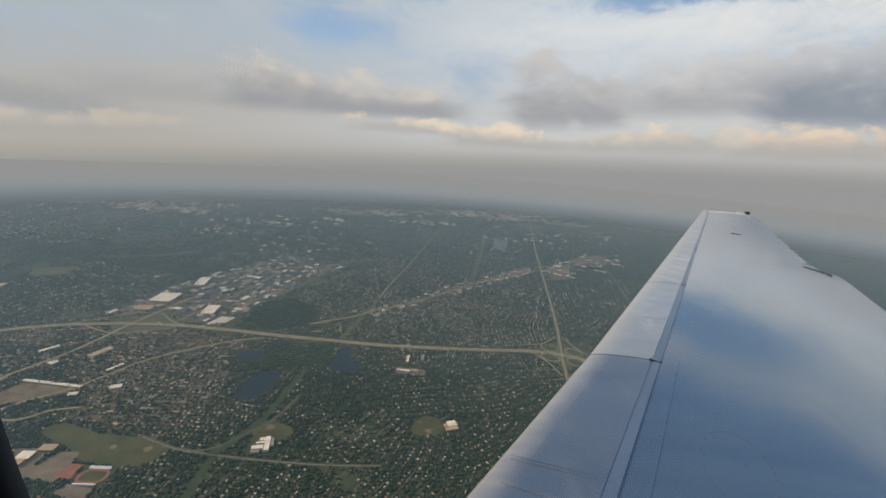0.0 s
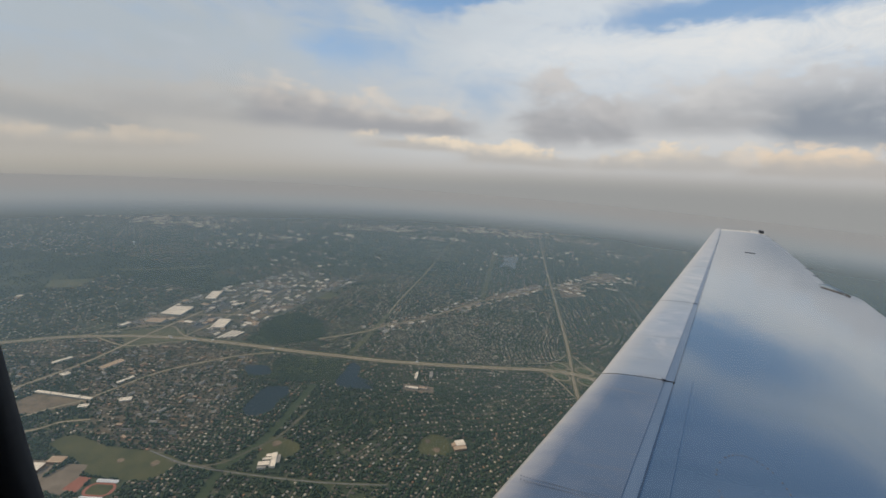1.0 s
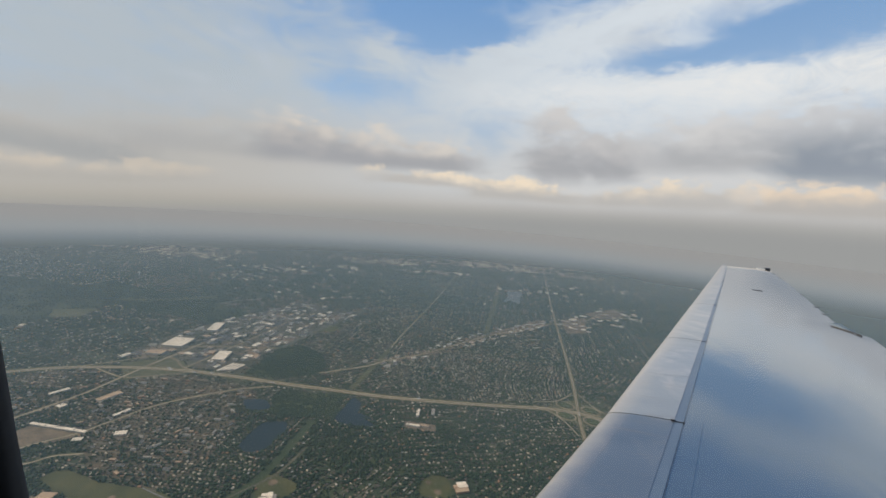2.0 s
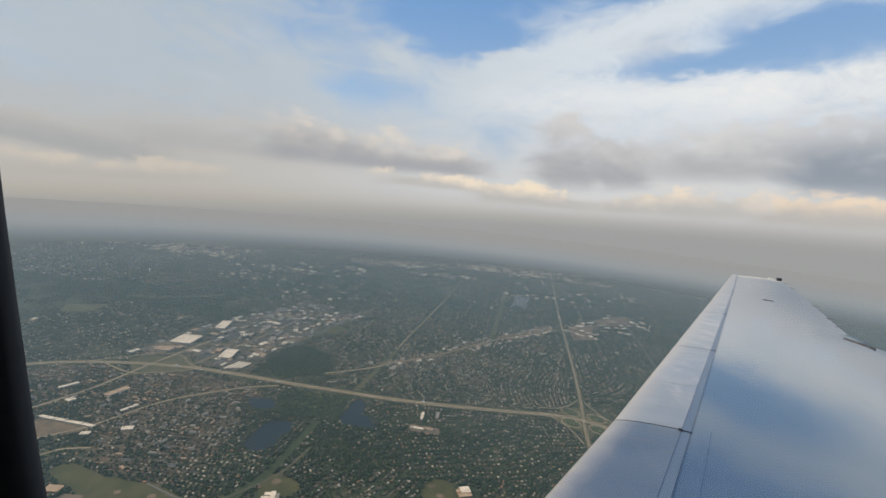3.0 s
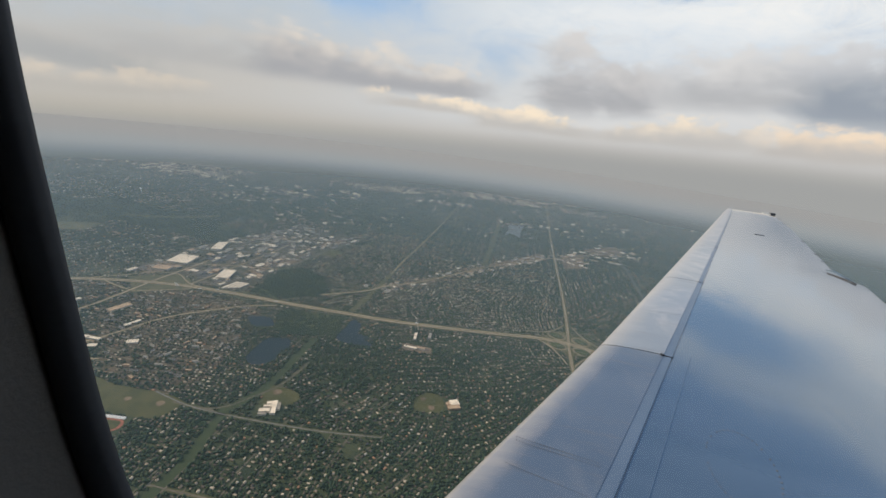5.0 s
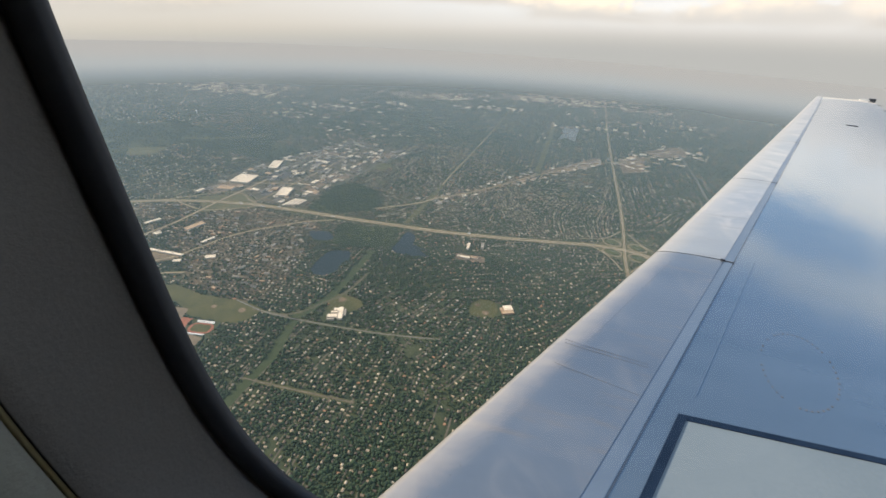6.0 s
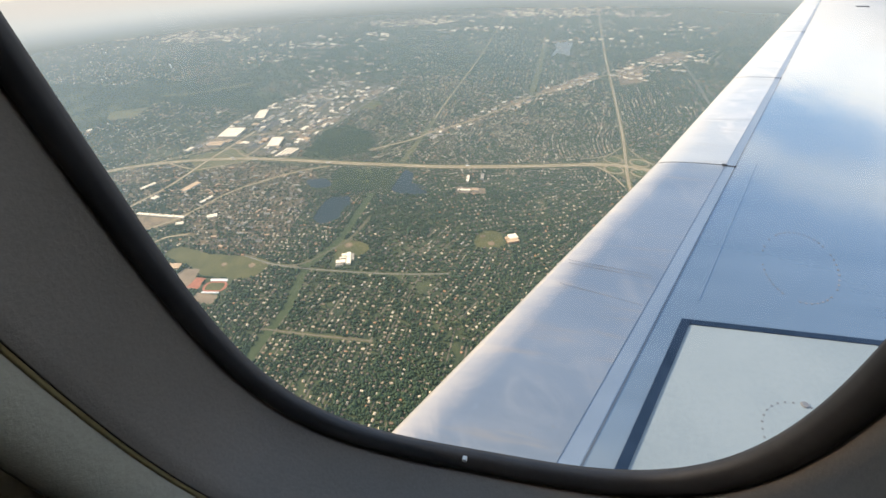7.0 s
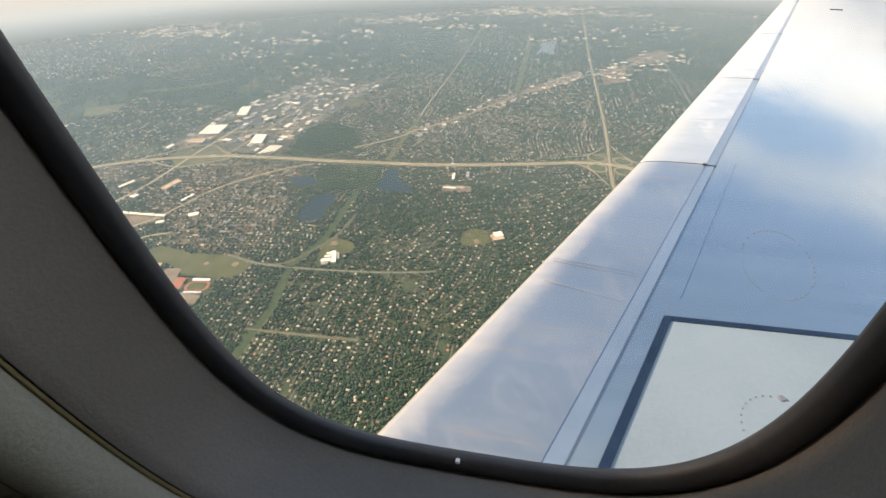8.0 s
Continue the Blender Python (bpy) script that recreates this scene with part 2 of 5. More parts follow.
M_HWALL = mottled("house_siding", (0.16, 0.145, 0.12), (0.26, 0.235, 0.195), 0.3, 0.8)
M_HROOF_P = mottled("pale_shingles", (0.30, 0.275, 0.235), (0.44, 0.40, 0.34), 0.3, 0.85)
M_HROOF_D = mottled("dark_shingles", (0.06, 0.056, 0.05), (0.11, 0.10, 0.09), 0.3, 0.85)
M_HROOF_B = mottled("brown_shingles", (0.12, 0.09, 0.065), (0.19, 0.145, 0.105), 0.3, 0.85)
M_WALL = mottled("pale_cladding", (0.38, 0.35, 0.30), (0.52, 0.48, 0.42), 0.2, 0.8)
M_BRICK = mottled("brown_brickwork", (0.20, 0.12, 0.08), (0.30, 0.19, 0.13), 0.3, 0.9)
M_TRACK = mottled("red_running_track", (0.22, 0.075, 0.045), (0.30, 0.11, 0.07), 0.2, 0.9)
M_STEEL = mottled("white_painted_steel", (0.66, 0.66, 0.64), (0.78, 0.78, 0.76), 0.4, 0.45)
M_CAR = mottled("vehicle_paint", (0.55, 0.55, 0.55), (0.75, 0.75, 0.74), 0.5, 0.35)
M_TYRE = mottled("tyre_rubber", (0.015, 0.015, 0.015), (0.03, 0.03, 0.03), 3.0, 0.8)


def tree_fill(gr):
    at = gr.node("ShaderNodeTexCoord").outputs["Object"]
    rnd = gr.node("ShaderNodeNewGeometry").outputs["Random Per Island"]
    mid = gr.noise(at, 0.02, 3)
    small = gr.noise(at, 1.1, 4, 0.7)
    col = gr.mix(rnd, (0.008, 0.026, 0.015), (0.028, 0.058, 0.024))
    col = gr.mix(gr.math("MULTIPLY", gr.step(mid, 0.45, 0.7), 0.5), col, (0.048, 0.064, 0.026))
    col = gr.mix(gr.math("MULTIPLY", gr.step(small, 0.5, 0.7), 0.4), col, (0.020, 0.030, 0.013))
    return principled(gr, col, 0.9)


def house_fill(gr):
    rnd = gr.node("ShaderNodeNewGeometry").outputs["Random Per Island"]
    ramp = gr.node("ShaderNodeValToRGB")
    ramp.color_ramp.interpolation = "CONSTANT"
    tones = [(0.0, (0.080, 0.066, 0.050)), (0.20, (0.17, 0.128, 0.088)), (0.34, (0.10, 0.083, 0.062)), (0.44, (0.27, 0.21, 0.145)), (0.60, (0.37, 0.30, 0.215)), (0.82, (0.54, 0.455, 0.335)), (0.95, (0.36, 0.19, 0.105))]
    while len(ramp.color_ramp.elements) < len(tones):
        ramp.color_ramp.elements.new(0.5)
    for el, (at, c) in zip(ramp.color_ramp.elements, tones):
        el.position, el.color = at, (*c, 1)
    gr.put(ramp.inputs[0], rnd)
    pos = gr.node("ShaderNodeTexCoord").outputs["Object"]
    col = gr.mix(gr.math("MULTIPLY", gr.noise(pos, 0.9, 3), 0.35), ramp.outputs[0], (0.09, 0.08, 0.065))
    return principled(gr, col, 0.85)


def far_fill(gr):
    rnd = gr.node("ShaderNodeNewGeometry").outputs["Random Per Island"]
    col = gr.mix(gr.step(rnd, 0.25, 0.95), (0.20, 0.15, 0.10), (0.80, 0.66, 0.48))
    pos = gr.node("ShaderNodeTexCoord").outputs["Object"]
    return principled(gr, gr.mix(gr.math("MULTIPLY", gr.noise(pos, 0.12, 3), 0.25), col, (0.25, 0.22, 0.18)), 0.85)


M_FAR = material("far_roofs", far_fill)
M_TREE = material("tree_foliage", tree_fill)
M_HOUSE = material("house_roofs_and_siding", house_fill)


def water_fill(gr, rough=0.34, spec=0.28):
    at = gr.node("ShaderNodeTexCoord").outputs["Object"]
    f = gr.noise(at, 0.03, 3)
    return principled(gr, gr.mix(f, (0.012, 0.022, 0.024), (0.026, 0.036, 0.036)), rough, 0.0, gr.bump(gr.noise(at, 0.9, 3), 0.15, 0.2), ior=1.33, spec=spec)


M_WATER = material("pond_water", water_fill)
M_LAKE = material("open_lake_water", lambda gr: water_fill(gr, 0.22, 0.6))


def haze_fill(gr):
    """Painted haze: sheet opacity and tone change with distance from below the aircraft."""
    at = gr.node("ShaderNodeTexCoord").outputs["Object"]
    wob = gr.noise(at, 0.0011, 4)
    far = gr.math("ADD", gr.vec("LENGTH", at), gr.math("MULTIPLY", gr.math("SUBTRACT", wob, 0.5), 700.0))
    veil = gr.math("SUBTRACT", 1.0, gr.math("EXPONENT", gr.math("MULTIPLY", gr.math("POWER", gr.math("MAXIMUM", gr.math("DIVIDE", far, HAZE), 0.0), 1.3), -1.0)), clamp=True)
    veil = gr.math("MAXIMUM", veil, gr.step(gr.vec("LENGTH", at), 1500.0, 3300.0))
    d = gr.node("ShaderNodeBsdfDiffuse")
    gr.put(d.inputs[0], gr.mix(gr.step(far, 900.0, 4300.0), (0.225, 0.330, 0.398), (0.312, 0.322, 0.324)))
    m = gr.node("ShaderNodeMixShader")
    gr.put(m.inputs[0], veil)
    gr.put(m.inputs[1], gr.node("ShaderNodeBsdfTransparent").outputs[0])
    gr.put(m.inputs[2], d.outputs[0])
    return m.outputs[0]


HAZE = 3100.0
M_HAZE = material("painted_haze", haze_fill)


def paint_fill(gr):
    """Glossy light grey aircraft paint, streaked along the airflow."""
    at = gr.node("ShaderNodeTexCoord").outputs["Object"]
    flow = gr.vec("MULTIPLY", at, (0.7, 5.0, 1.0))
    streak = gr.noise(flow, 1.2, 5, 0.65)
    blot = gr.noise(at, 0.9, 4)
    fine = gr.noise(at, 26.0, 3)
    f = gr.math("ADD", gr.math("MULTIPLY", streak, 0.6), gr.math("MULTIPLY", blot, 0.4))
    col = gr.mix(gr.step(f, 0.3, 0.7), (0.100, 0.142, 0.184), (0.138, 0.184, 0.228))
    rough = gr.math("ADD", 0.05, gr.math("MULTIPLY", streak, 0.12))
    wave = gr.math("ADD", gr.noise(gr.vec("MULTIPLY", at, (1.7, 0.6, 1.0)), 1.2, 3, 0.5, 0.6), gr.math("MULTIPLY", fine, 0.010))
    return principled(gr, col, rough, 0.45, gr.bump(wave, 0.26, 0.022), coat=0.8, ior=1.8)


def slat_fill(dark, light, worn, wear=0.75):
    """Bare brushed metal of the leading edge, with soot streaks along the airflow."""

    def fill(gr):
        at = gr.node("ShaderNodeTexCoord").outputs["Object"]
        flow = gr.vec("MULTIPLY", at, (0.6, 3.0, 1.0))
        streak = gr.noise(flow, 0.9, 5, 0.55)
        fine = gr.noise(gr.vec("MULTIPLY", at, (2.0, 16.0, 3.0)), 1.0, 3, 0.6)
        worn_at = gr.noise(gr.vec("MULTIPLY", at, (1.6, 1.3, 1.0)), 1.7, 5, 0.68, 0.8)
        spots = gr.noise(at, 42.0, 2)
        col = gr.mix(gr.step(streak, 0.30, 0.66), dark, light)
        col = gr.mix(gr.math("MULTIPLY", gr.step(worn_at, 0.44, 0.70), wear), col, worn)
        col = gr.mix(gr.math("MULTIPLY", gr.step(spots, 0.70, 0.80), 0.35), col, (0.16, 0.13, 0.10))
        col = gr.mix(gr.math("MULTIPLY", gr.step(fine, 0.55, 0.74), 0.55), col, (0.19, 0.18, 0.175))
        xyz = gr.node("ShaderNodeSeparateXYZ")
        gr.put(xyz.inputs[0], at)
        edge = gr.math("MINIMUM", gr.math("SUBTRACT", gr.math("MULTIPLY", xyz.outputs[1], 0.4604), 0.742), gr.math("SUBTRACT", gr.math("MULTIPLY", xyz.outputs[1], 0.49), 0.838))
        back_of = gr.math("ADD", gr.math("SUBTRACT", xyz.outputs[0], edge), gr.math("MULTIPLY", gr.math("SUBTRACT", worn_at, 0.5), 0.22))
        # cream tint, strongest at the leading edge, fading aft, broken by noise
        pale_rim = gr.math("MULTIPLY", gr.step(back_of, 0.19, 0.02), gr.math("ADD", 0.35, gr.math("MULTIPLY", fine, 0.6)))
        col = gr.mix(pale_rim, col, (0.46, 0.42, 0.37))
        rough = gr.math("ADD", 0.24, gr.math("MULTIPLY", streak, 0.16))
        return principled(gr, col, rough, 0.30, gr.bump(gr.noise(gr.vec("MULTIPLY", at, (0.7, 2.2, 1.0)), 1.6, 3), 0.12, 0.018), coat=0.5, ior=1.9)

    return fill


M_PAINT = material("aircraft_grey_paint", paint_fill)
# one slat metal in two tones; reflected sky and cloud put into the colours
M_SLAT = material("bare_metal_slat", slat_fill((0.092, 0.125, 0.170), (0.130, 0.165, 0.212), (0.225, 0.24, 0.26), 0.45))
M_SLAT_PALE = material("cloud_toned_slat", slat_fill((0.25, 0.28, 0.31), (0.35, 0.37, 0.385), (0.55, 0.52, 0.475), 0.7))
M_BAND = mottled("blue_grey_strip", (0.115, 0.165, 0.235), (0.145, 0.20, 0.275), 1.2, 0.30, 0.2)
M_SEAL = mottled("dark_seal", (0.03, 0.035, 0.045), (0.06, 0.065, 0.08), 6.0, 0.55)
M_MARK = mottled("navy_marking_paint", (0.006, 0.018, 0.042), (0.012, 0.028, 0.060), 5.0, 0.85, spec=0.12)
M_WALK = mottled("non_slip_grey", (0.140, 0.188, 0.228), (0.172, 0.222, 0.262), 1.8, 0.55, 0.0, 0.002, fine=30.0)
M_RIVET = mottled("worn_fasteners", (0.17, 0.18, 0.20), (0.26, 0.27, 0.29), 9.0, 0.5, 0.4)
M_RING = mottled("dark_fasteners", (0.075, 0.088, 0.112), (0.115, 0.132, 0.16), 9.0, 0.7)
M_RUBBER = mottled("black_window_rubber", (0.022, 0.022, 0.025), (0.036, 0.036, 0.039), 30.0, 0.6)
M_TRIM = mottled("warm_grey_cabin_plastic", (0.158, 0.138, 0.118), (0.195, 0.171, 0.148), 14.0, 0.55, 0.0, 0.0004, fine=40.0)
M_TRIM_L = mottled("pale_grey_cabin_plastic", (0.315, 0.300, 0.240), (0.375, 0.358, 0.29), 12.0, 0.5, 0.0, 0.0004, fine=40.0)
M_GROOVE = mottled("olive_shade_track", (0.34, 0.275, 0.13), (0.50, 0.42, 0.22), 25.0, 0.6)
M_CABIN = mottled("beige_cabin_lining", (0.74, 0.72, 0.68), (0.82, 0.80, 0.76), 3.0, 0.7)
M_SKIN = mottled("white_fuselage_paint", (0.66, 0.67, 0.68), (0.76, 0.77, 0.78), 1.5, 0.35)


def pane_fill(gr):
    m = gr.node("ShaderNodeMixShader")
    gr.put(m.inputs[0], 0.03)
    gr.put(m.inputs[1], gr.node("ShaderNodeBsdfTransparent").outputs[0])
    gl = gr.node("ShaderNodeBsdfGlossy")
    gl.inputs["Roughness"].default_value = 0.05
    gr.put(m.inputs[2], gl.outputs[0])
    return m.outputs[0]


M_PANE = material("acrylic_pane", pane_fill)

# ------------------------------------------------------------------ mesh helpers
AIRFRAME = Matrix(((0.98905, 0.14660, 0.01719, 0), (-0.14624, 0.98904, -0.02054, 0), (-0.02001, 0.01780, 0.99964, ALT), (0, 0, 0, 1)))
CABIN = Matrix(((0.98905, 0.14627, 0.01980, 0), (-0.14624, 0.98924, -0.00293, 0), (-0.02001, 0.0, 0.99980, ALT), (0, 0, 0, 1)))


def part(name, bm, mat, parent=None, label="", smooth=False):
    me = bpy.data.meshes.new(name)
    if smooth:
        for f in bm.faces:
            f.smooth = True
    bm.to_mesh(me)
    bm.free()
    me.materials.append(mat)
    ob = new(name, me)
    if parent is not None:
        ob.parent = parent
    return tagged(ob, label)


def base(name, m, label, category, group="", kind=""):
    ob = new(name)
    ob.matrix_world = m
    return tagged(ob, label, category, group, kind)


def box(bm, x0, y0, z0, x1, y1, z1, turn=None):
    m = Matrix.LocRotScale(((x0 + x1) / 2, (y0 + y1) / 2, (z0 + z1) / 2), None, (x1 - x0, y1 - y0, z1 - z0))
    bmesh.ops.create_cube(bm, size=1.0, matrix=m if turn is None else turn @ m)
    return bm


def grid_mesh(rings, close=False):
    """Faces between successive rows of points of equal length."""
    bm = bmesh.new()
    rows = [[bm.verts.new(p) for p in r] for r in rings]
    for a, b in zip(rows, rows[1:]):
        n = len(a)
        for i in range(n if close else n - 1):
            bm.faces.new((a[i], a[(i + 1) % n], b[(i + 1) % n], b[i]))
    bmesh.ops.recalc_face_normals(bm, faces=bm.faces)
    return bm


def prism(bm, outline, z0, z1):
    """An upright slab over an outline of (x, y)."""
    lo = [bm.verts.new((x, y, z0)) for x, y in outline]
    hi = [bm.verts.new((x, y, z1)) for x, y in outline]
    n = len(lo)
    for i in range(n):
        bm.faces.new((lo[i], lo[(i + 1) % n], hi[(i + 1) % n], hi[i]))
    bm.faces.new(hi)
    bm.faces.new(lo[::-1])
    bmesh.ops.recalc_face_normals(bm, faces=bm.faces)
    return bm


def smooth_line(points, step=6.0):
    """A Catmull-Rom line through the points."""
    p = [Vector(q) for q in points]
    p = [2 * p[0] - p[1]] + p + [2 * p[-1] - p[-2]]
    out = []
    for i in range(1, len(p) - 2):
        n = max(2, int((p[i + 1] - p[i]).length / step))
        for k in range(n):
            t = k / n
            out.append(0.5 * (2 * p[i] + (p[i + 1] - p[i - 1]) * t + (2 * p[i - 1] - 5 * p[i] + 4 * p[i + 1] - p[i + 2]) * t * t + (3 * p[i] - p[i - 1] - 3 * p[i + 1] + p[i + 2]) * t ** 3))
    return out + [p[-2]]


def ribbon(line, half, z, offset=0.0, thick=0.12, closed=False):
    """A road bed with thickness along a line of 2D points."""
    rings = []
    n = len(line)
    for i, q in enumerate(line):
        if closed:
            d = line[(i + 1) % n] - line[i - 1]
        else:
            d = line[min(i + 1, n - 1)] - line[max(i - 1, 0)]
        s = Vector((-d.y, d.x)).normalized()
        lo, hi = q + s * (offset - half), q + s * (offset + half)
        rings.append([(lo.x, lo.y, z - thick), (lo.x, lo.y, z), (hi.x, hi.y, z), (hi.x, hi.y, z - thick)])
    if closed:
        rings.append(rings[0])
    return grid_mesh(rings)


# ------------------------------------------------------------------ land: one sheet, haze, water, fields, roads
R_LAND = 4850.0
bm = bmesh.new()
radii = [0.0, 60, 140, 260, 420, 640, 900, 1250, 1700, 2300, 3100, 4000, R_LAND]
centre = bm.verts.new((0, 0, 0))
last = None
for r in radii[1:]:
    ring = [bm.verts.new((r * math.sin(k * math.tau / 96), r * math.cos(k * math.tau / 96), 0)) for k in range(96)]
    for k in range(96):
        if last is None:
            bm.faces.new((centre, ring[(k + 1) % 96], ring[k]))
        else:
            bm.faces.new((last[k], last[(k + 1) % 96], ring[(k + 1) % 96], ring[k]))
    last = ring
bmesh.ops.recalc_face_normals(bm, faces=bm.faces)
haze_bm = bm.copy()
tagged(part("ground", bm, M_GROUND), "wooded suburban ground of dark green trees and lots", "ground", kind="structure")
# flat sheet above the land that carries the painted haze
veil = part("haze_sheet", haze_bm, M_HAZE)
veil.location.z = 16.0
tagged(veil, "flat sheet painted with blue-grey haze over the land", "haze", kind="structure")

KEEP_OUT = []      # outlines free of houses and trees
ROADS = []         # (line, clear half width)


def outline_round(points, step=7.0):
    closed = list(points) + [points[0], points[1]]
    line = smooth_line([points[-1]] + closed, step)
    pts, seen = [], set()
    for q in line:
        key = (round(q.x), round(q.y))
        if key not in seen:
            seen.add(key)
            pts.append((q.x, q.y))
    c = Vector((sum(p[0] for p in pts) / len(pts), sum(p[1] for p in pts) / len(pts)))
    return sorted(pts, key=lambda p: math.atan2(p[1] - c.y, p[0] - c.x))


def patch(name, outline, z, mat, label, category, rounded=False, houses=True, trees=True):
    pts = outline_round(outline) if rounded else outline
    ob = part(name, prism(bmesh.new(), pts, -0.3, z), mat)
    KEEP_OUT.append((np.array(pts), houses, trees))
    return tagged(ob, label, category, kind="structure")


patch("water", [(-261, 612), (-231, 618), (-222, 593), (-229, 577), (-230, 548), (-250, 534), (-268, 551), (-267, 584)], 0.06, M_WATER, "dark blue pond among houses", "pond", True)
patch("water", [(-154, 715), (-137, 700), (-131, 660), (-99, 648), (-97, 630), (-161, 634), (-160, 680)], 0.06, M_WATER, "dark lake beside the freeway", "lake", True)
patch("water", [(205, 1735), (267, 1726), (245, 1600), (232, 1518), (207, 1556), (175, 1521), (205, 1640)], 0.2, M_LAKE, "pale distant lake in the woods", "lake", True)
patch("water", [(-322, 672), (-290, 679), (-272, 653), (-302, 644)], 0.06, M_WATER, "small dark marsh pond", "pond", True)
patch("grass", [(-434, 468), (-382, 454), (-338, 452), (-299, 446), (-287, 434), (-304, 406), (-368, 408), (-386, 422), (-429, 439), (-448, 450)], 0.05, M_FIELD, "olive green mown playing field", "field", True)
patch("grass", [(-205, 459), (-206, 496), (-166, 484), (-170, 462)], 0.05, M_FIELD, "mown green school lawn", "field", True)
patch("grass", [(-18, 486), (16, 488), (14, 520), (-6, 528), (-22, 508)], 0.05, M_FIELD, "mown green ball field by the school", "field", True)
patch("grass", [(-545, 700), (-470, 755), (-500, 798), (-535, 800), (-600, 765)], 0.05, M_STRIP, "rough grass inside the interchange", "field")
patch("scrub", [(-277, 720), (-166, 719), (-166, 650), (-202, 636), (-264, 635), (-281, 683)], 0.05, M_MARSH, "dark green marsh beside the freeway", "marsh", False, True, False)
patch("woodland", [(-368, 765), (-363, 903), (-320, 934), (-261, 893), (-235, 827), (-252, 783), (-293, 765)], 0.05, M_MARSH, "dark green unbroken wood", "woodland", False, True, False)
patch("parking_lot", [(-411, 383), (-399, 421), (-378, 421), (-367, 389), (-368, 375)], 0.08, M_LOT, "pale tan school parking lot", "parking lot")
patch("parking_lot", [(-461, 370), (-455, 420), (-415, 424), (-398, 372)], 0.06, M_LOT, "tan paved yard round a large school", "parking lot")
patch("parking_lot", [(-360, 362), (-355, 376), (-325, 372), (-322, 355)], 0.08, M_LOT, "tan paved lot beside the stadium", "parking lot")
patch("tennis_courts", [(-375, 384), (-372, 404), (-359, 403), (-359, 382)], 0.10, M_TRACK, "reddish row of tennis courts", "sports court")
patch("bare_ground", [(-575, 470), (-556, 546), (-472, 539), (-488, 520), (-527, 498)], 0.06, M_DIRT, "bare tan lot before the shopping strip", "lot")
patch("bare_ground", [(99, 1123), (184, 1180), (287, 1273), (273, 1340), (180, 1235), (110, 1160)], 0.10, M_DIRT, "tan cleared land along the commercial road", "lot")
patch("parking_lot", [(337, 1347), (428, 1403), (382, 1230), (322, 1206)], 0.10, M_DIRT, "tan parking lots of shops", "parking lot")
patch("bare_ground", [(430, 1455), (560, 1560), (600, 1490), (480, 1400)], 0.10, M_DIRT, "pale tan cleared lots beside the road", "lot")
patch("bare_ground", [(-967, 1022), (-884, 1060), (-870, 985), (-930, 965)], 0.08, M_STRIP, "pale cleared land among woods", "lot")
patch("parking_lot", [(-60, 634), (-58, 655), (-10, 652), (-8, 630)], 0.06, M_LOT, "pale lot round flat buildings", "parking lot")
patch("industrial_ground", [(-630, 790), (-604, 961), (-549, 1074), (-455, 1286), (-245, 1225), (-301, 1068), (-372, 900), (-380, 768), (-464, 775), (-505, 800), (-560, 812)], 0.04, M_ESTATE, "tan paved and bare industrial estate", "industrial yard", False, True, True)
patch("grass", [(-320, 1040), (-285, 1040), (-270, 1090), (-305, 1095)], 0.10, M_FIELD, "green lawn in the industrial estate", "field")
for lot, mat, lab in (([(-624, 792), (-572, 786), (-545, 850), (-590, 872)], M_LOT, "tan paved yard before a warehouse"),
                      ([(-499, 806), (-488, 868), (-460, 872), (-468, 808)], M_LOT_D, "dark asphalt lot between warehouses"),
                      ([(-424, 850), (-414, 925), (-384, 925), (-392, 850)], M_DIRT, "bare tan yard in the industrial estate"),
                      ([(-536, 905), (-520, 960), (-480, 968), (-490, 900)], M_LOT_D, "dark asphalt truck yard"),
                      ([(-410, 940), (-396, 985), (-345, 985), (-362, 930)], M_LOT, "pale paved truck yard"),
                      ([(-470, 1040), (-455, 1090), (-400, 1100), (-410, 1045)], M_LOT_D, "dark asphalt yard among halls"),
                      ([(-520, 1095), (-490, 1150), (-440, 1150), (-460, 1095)], M_LOT, "tan paved yard among halls"),
                      ([(-350, 1120), (-330, 1190), (-290, 1190), (-310, 1120)], M_LOT, "tan paved yard beside woods")):
    tagged(part("parking_lot", prism(bmesh.new(), lot, -0.3, 0.075), mat), lab, "parking lot", kind="structure")
patch("grass", [(-406, 340), (-404, 358), (-366, 354), (-364, 334)], 0.05, M_FIELD, "green practice field beside the stadium lot", "field")
patch("grass", [(-506, 380), (-500, 405), (-476, 398), (-478, 366)], 0.05, M_FIELD, "small mown field beside a large school", "field", True)

SPARSE = []
for town in ([(-545, 690), (-470, 735), (-330, 715), (-300, 640), (-292, 560), (-305, 456), (-400, 470), (-440, 500), (-540, 600)], [(-760, 560), (-700, 690), (-580, 725), (-560, 600), (-600, 470), (-680, 440)]):
    pts = outline_round(town, 14.0)
    SPARSE.append(np.array(pts))
    tagged(part("town_ground", prism(bmesh.new(), pts, -0.3, 0.03), M_TOWN), "tan and olive ground of closely built lots", "ground", kind="structure")

for c, s in (((-311, 432), 5), ((-194, 483), 6), ((-350, 432), 4), ((2, 496), 5), ((-10, 512), 4), ((190, 372), 6)):
    bm = bmesh.new()
    prism(bm, [(c[0] + s * math.cos(k * math.tau / 16) * (1.0 if k % 16 < 9 else 0.8), c[1] + s * math.sin(k * math.tau / 16)) for k in range(16)], 0.0, 0.12)
    tagged(part("ball_diamond", bm, M_DIRT), "tan earth infield of a ball diamond", "ball diamond", kind="structure")


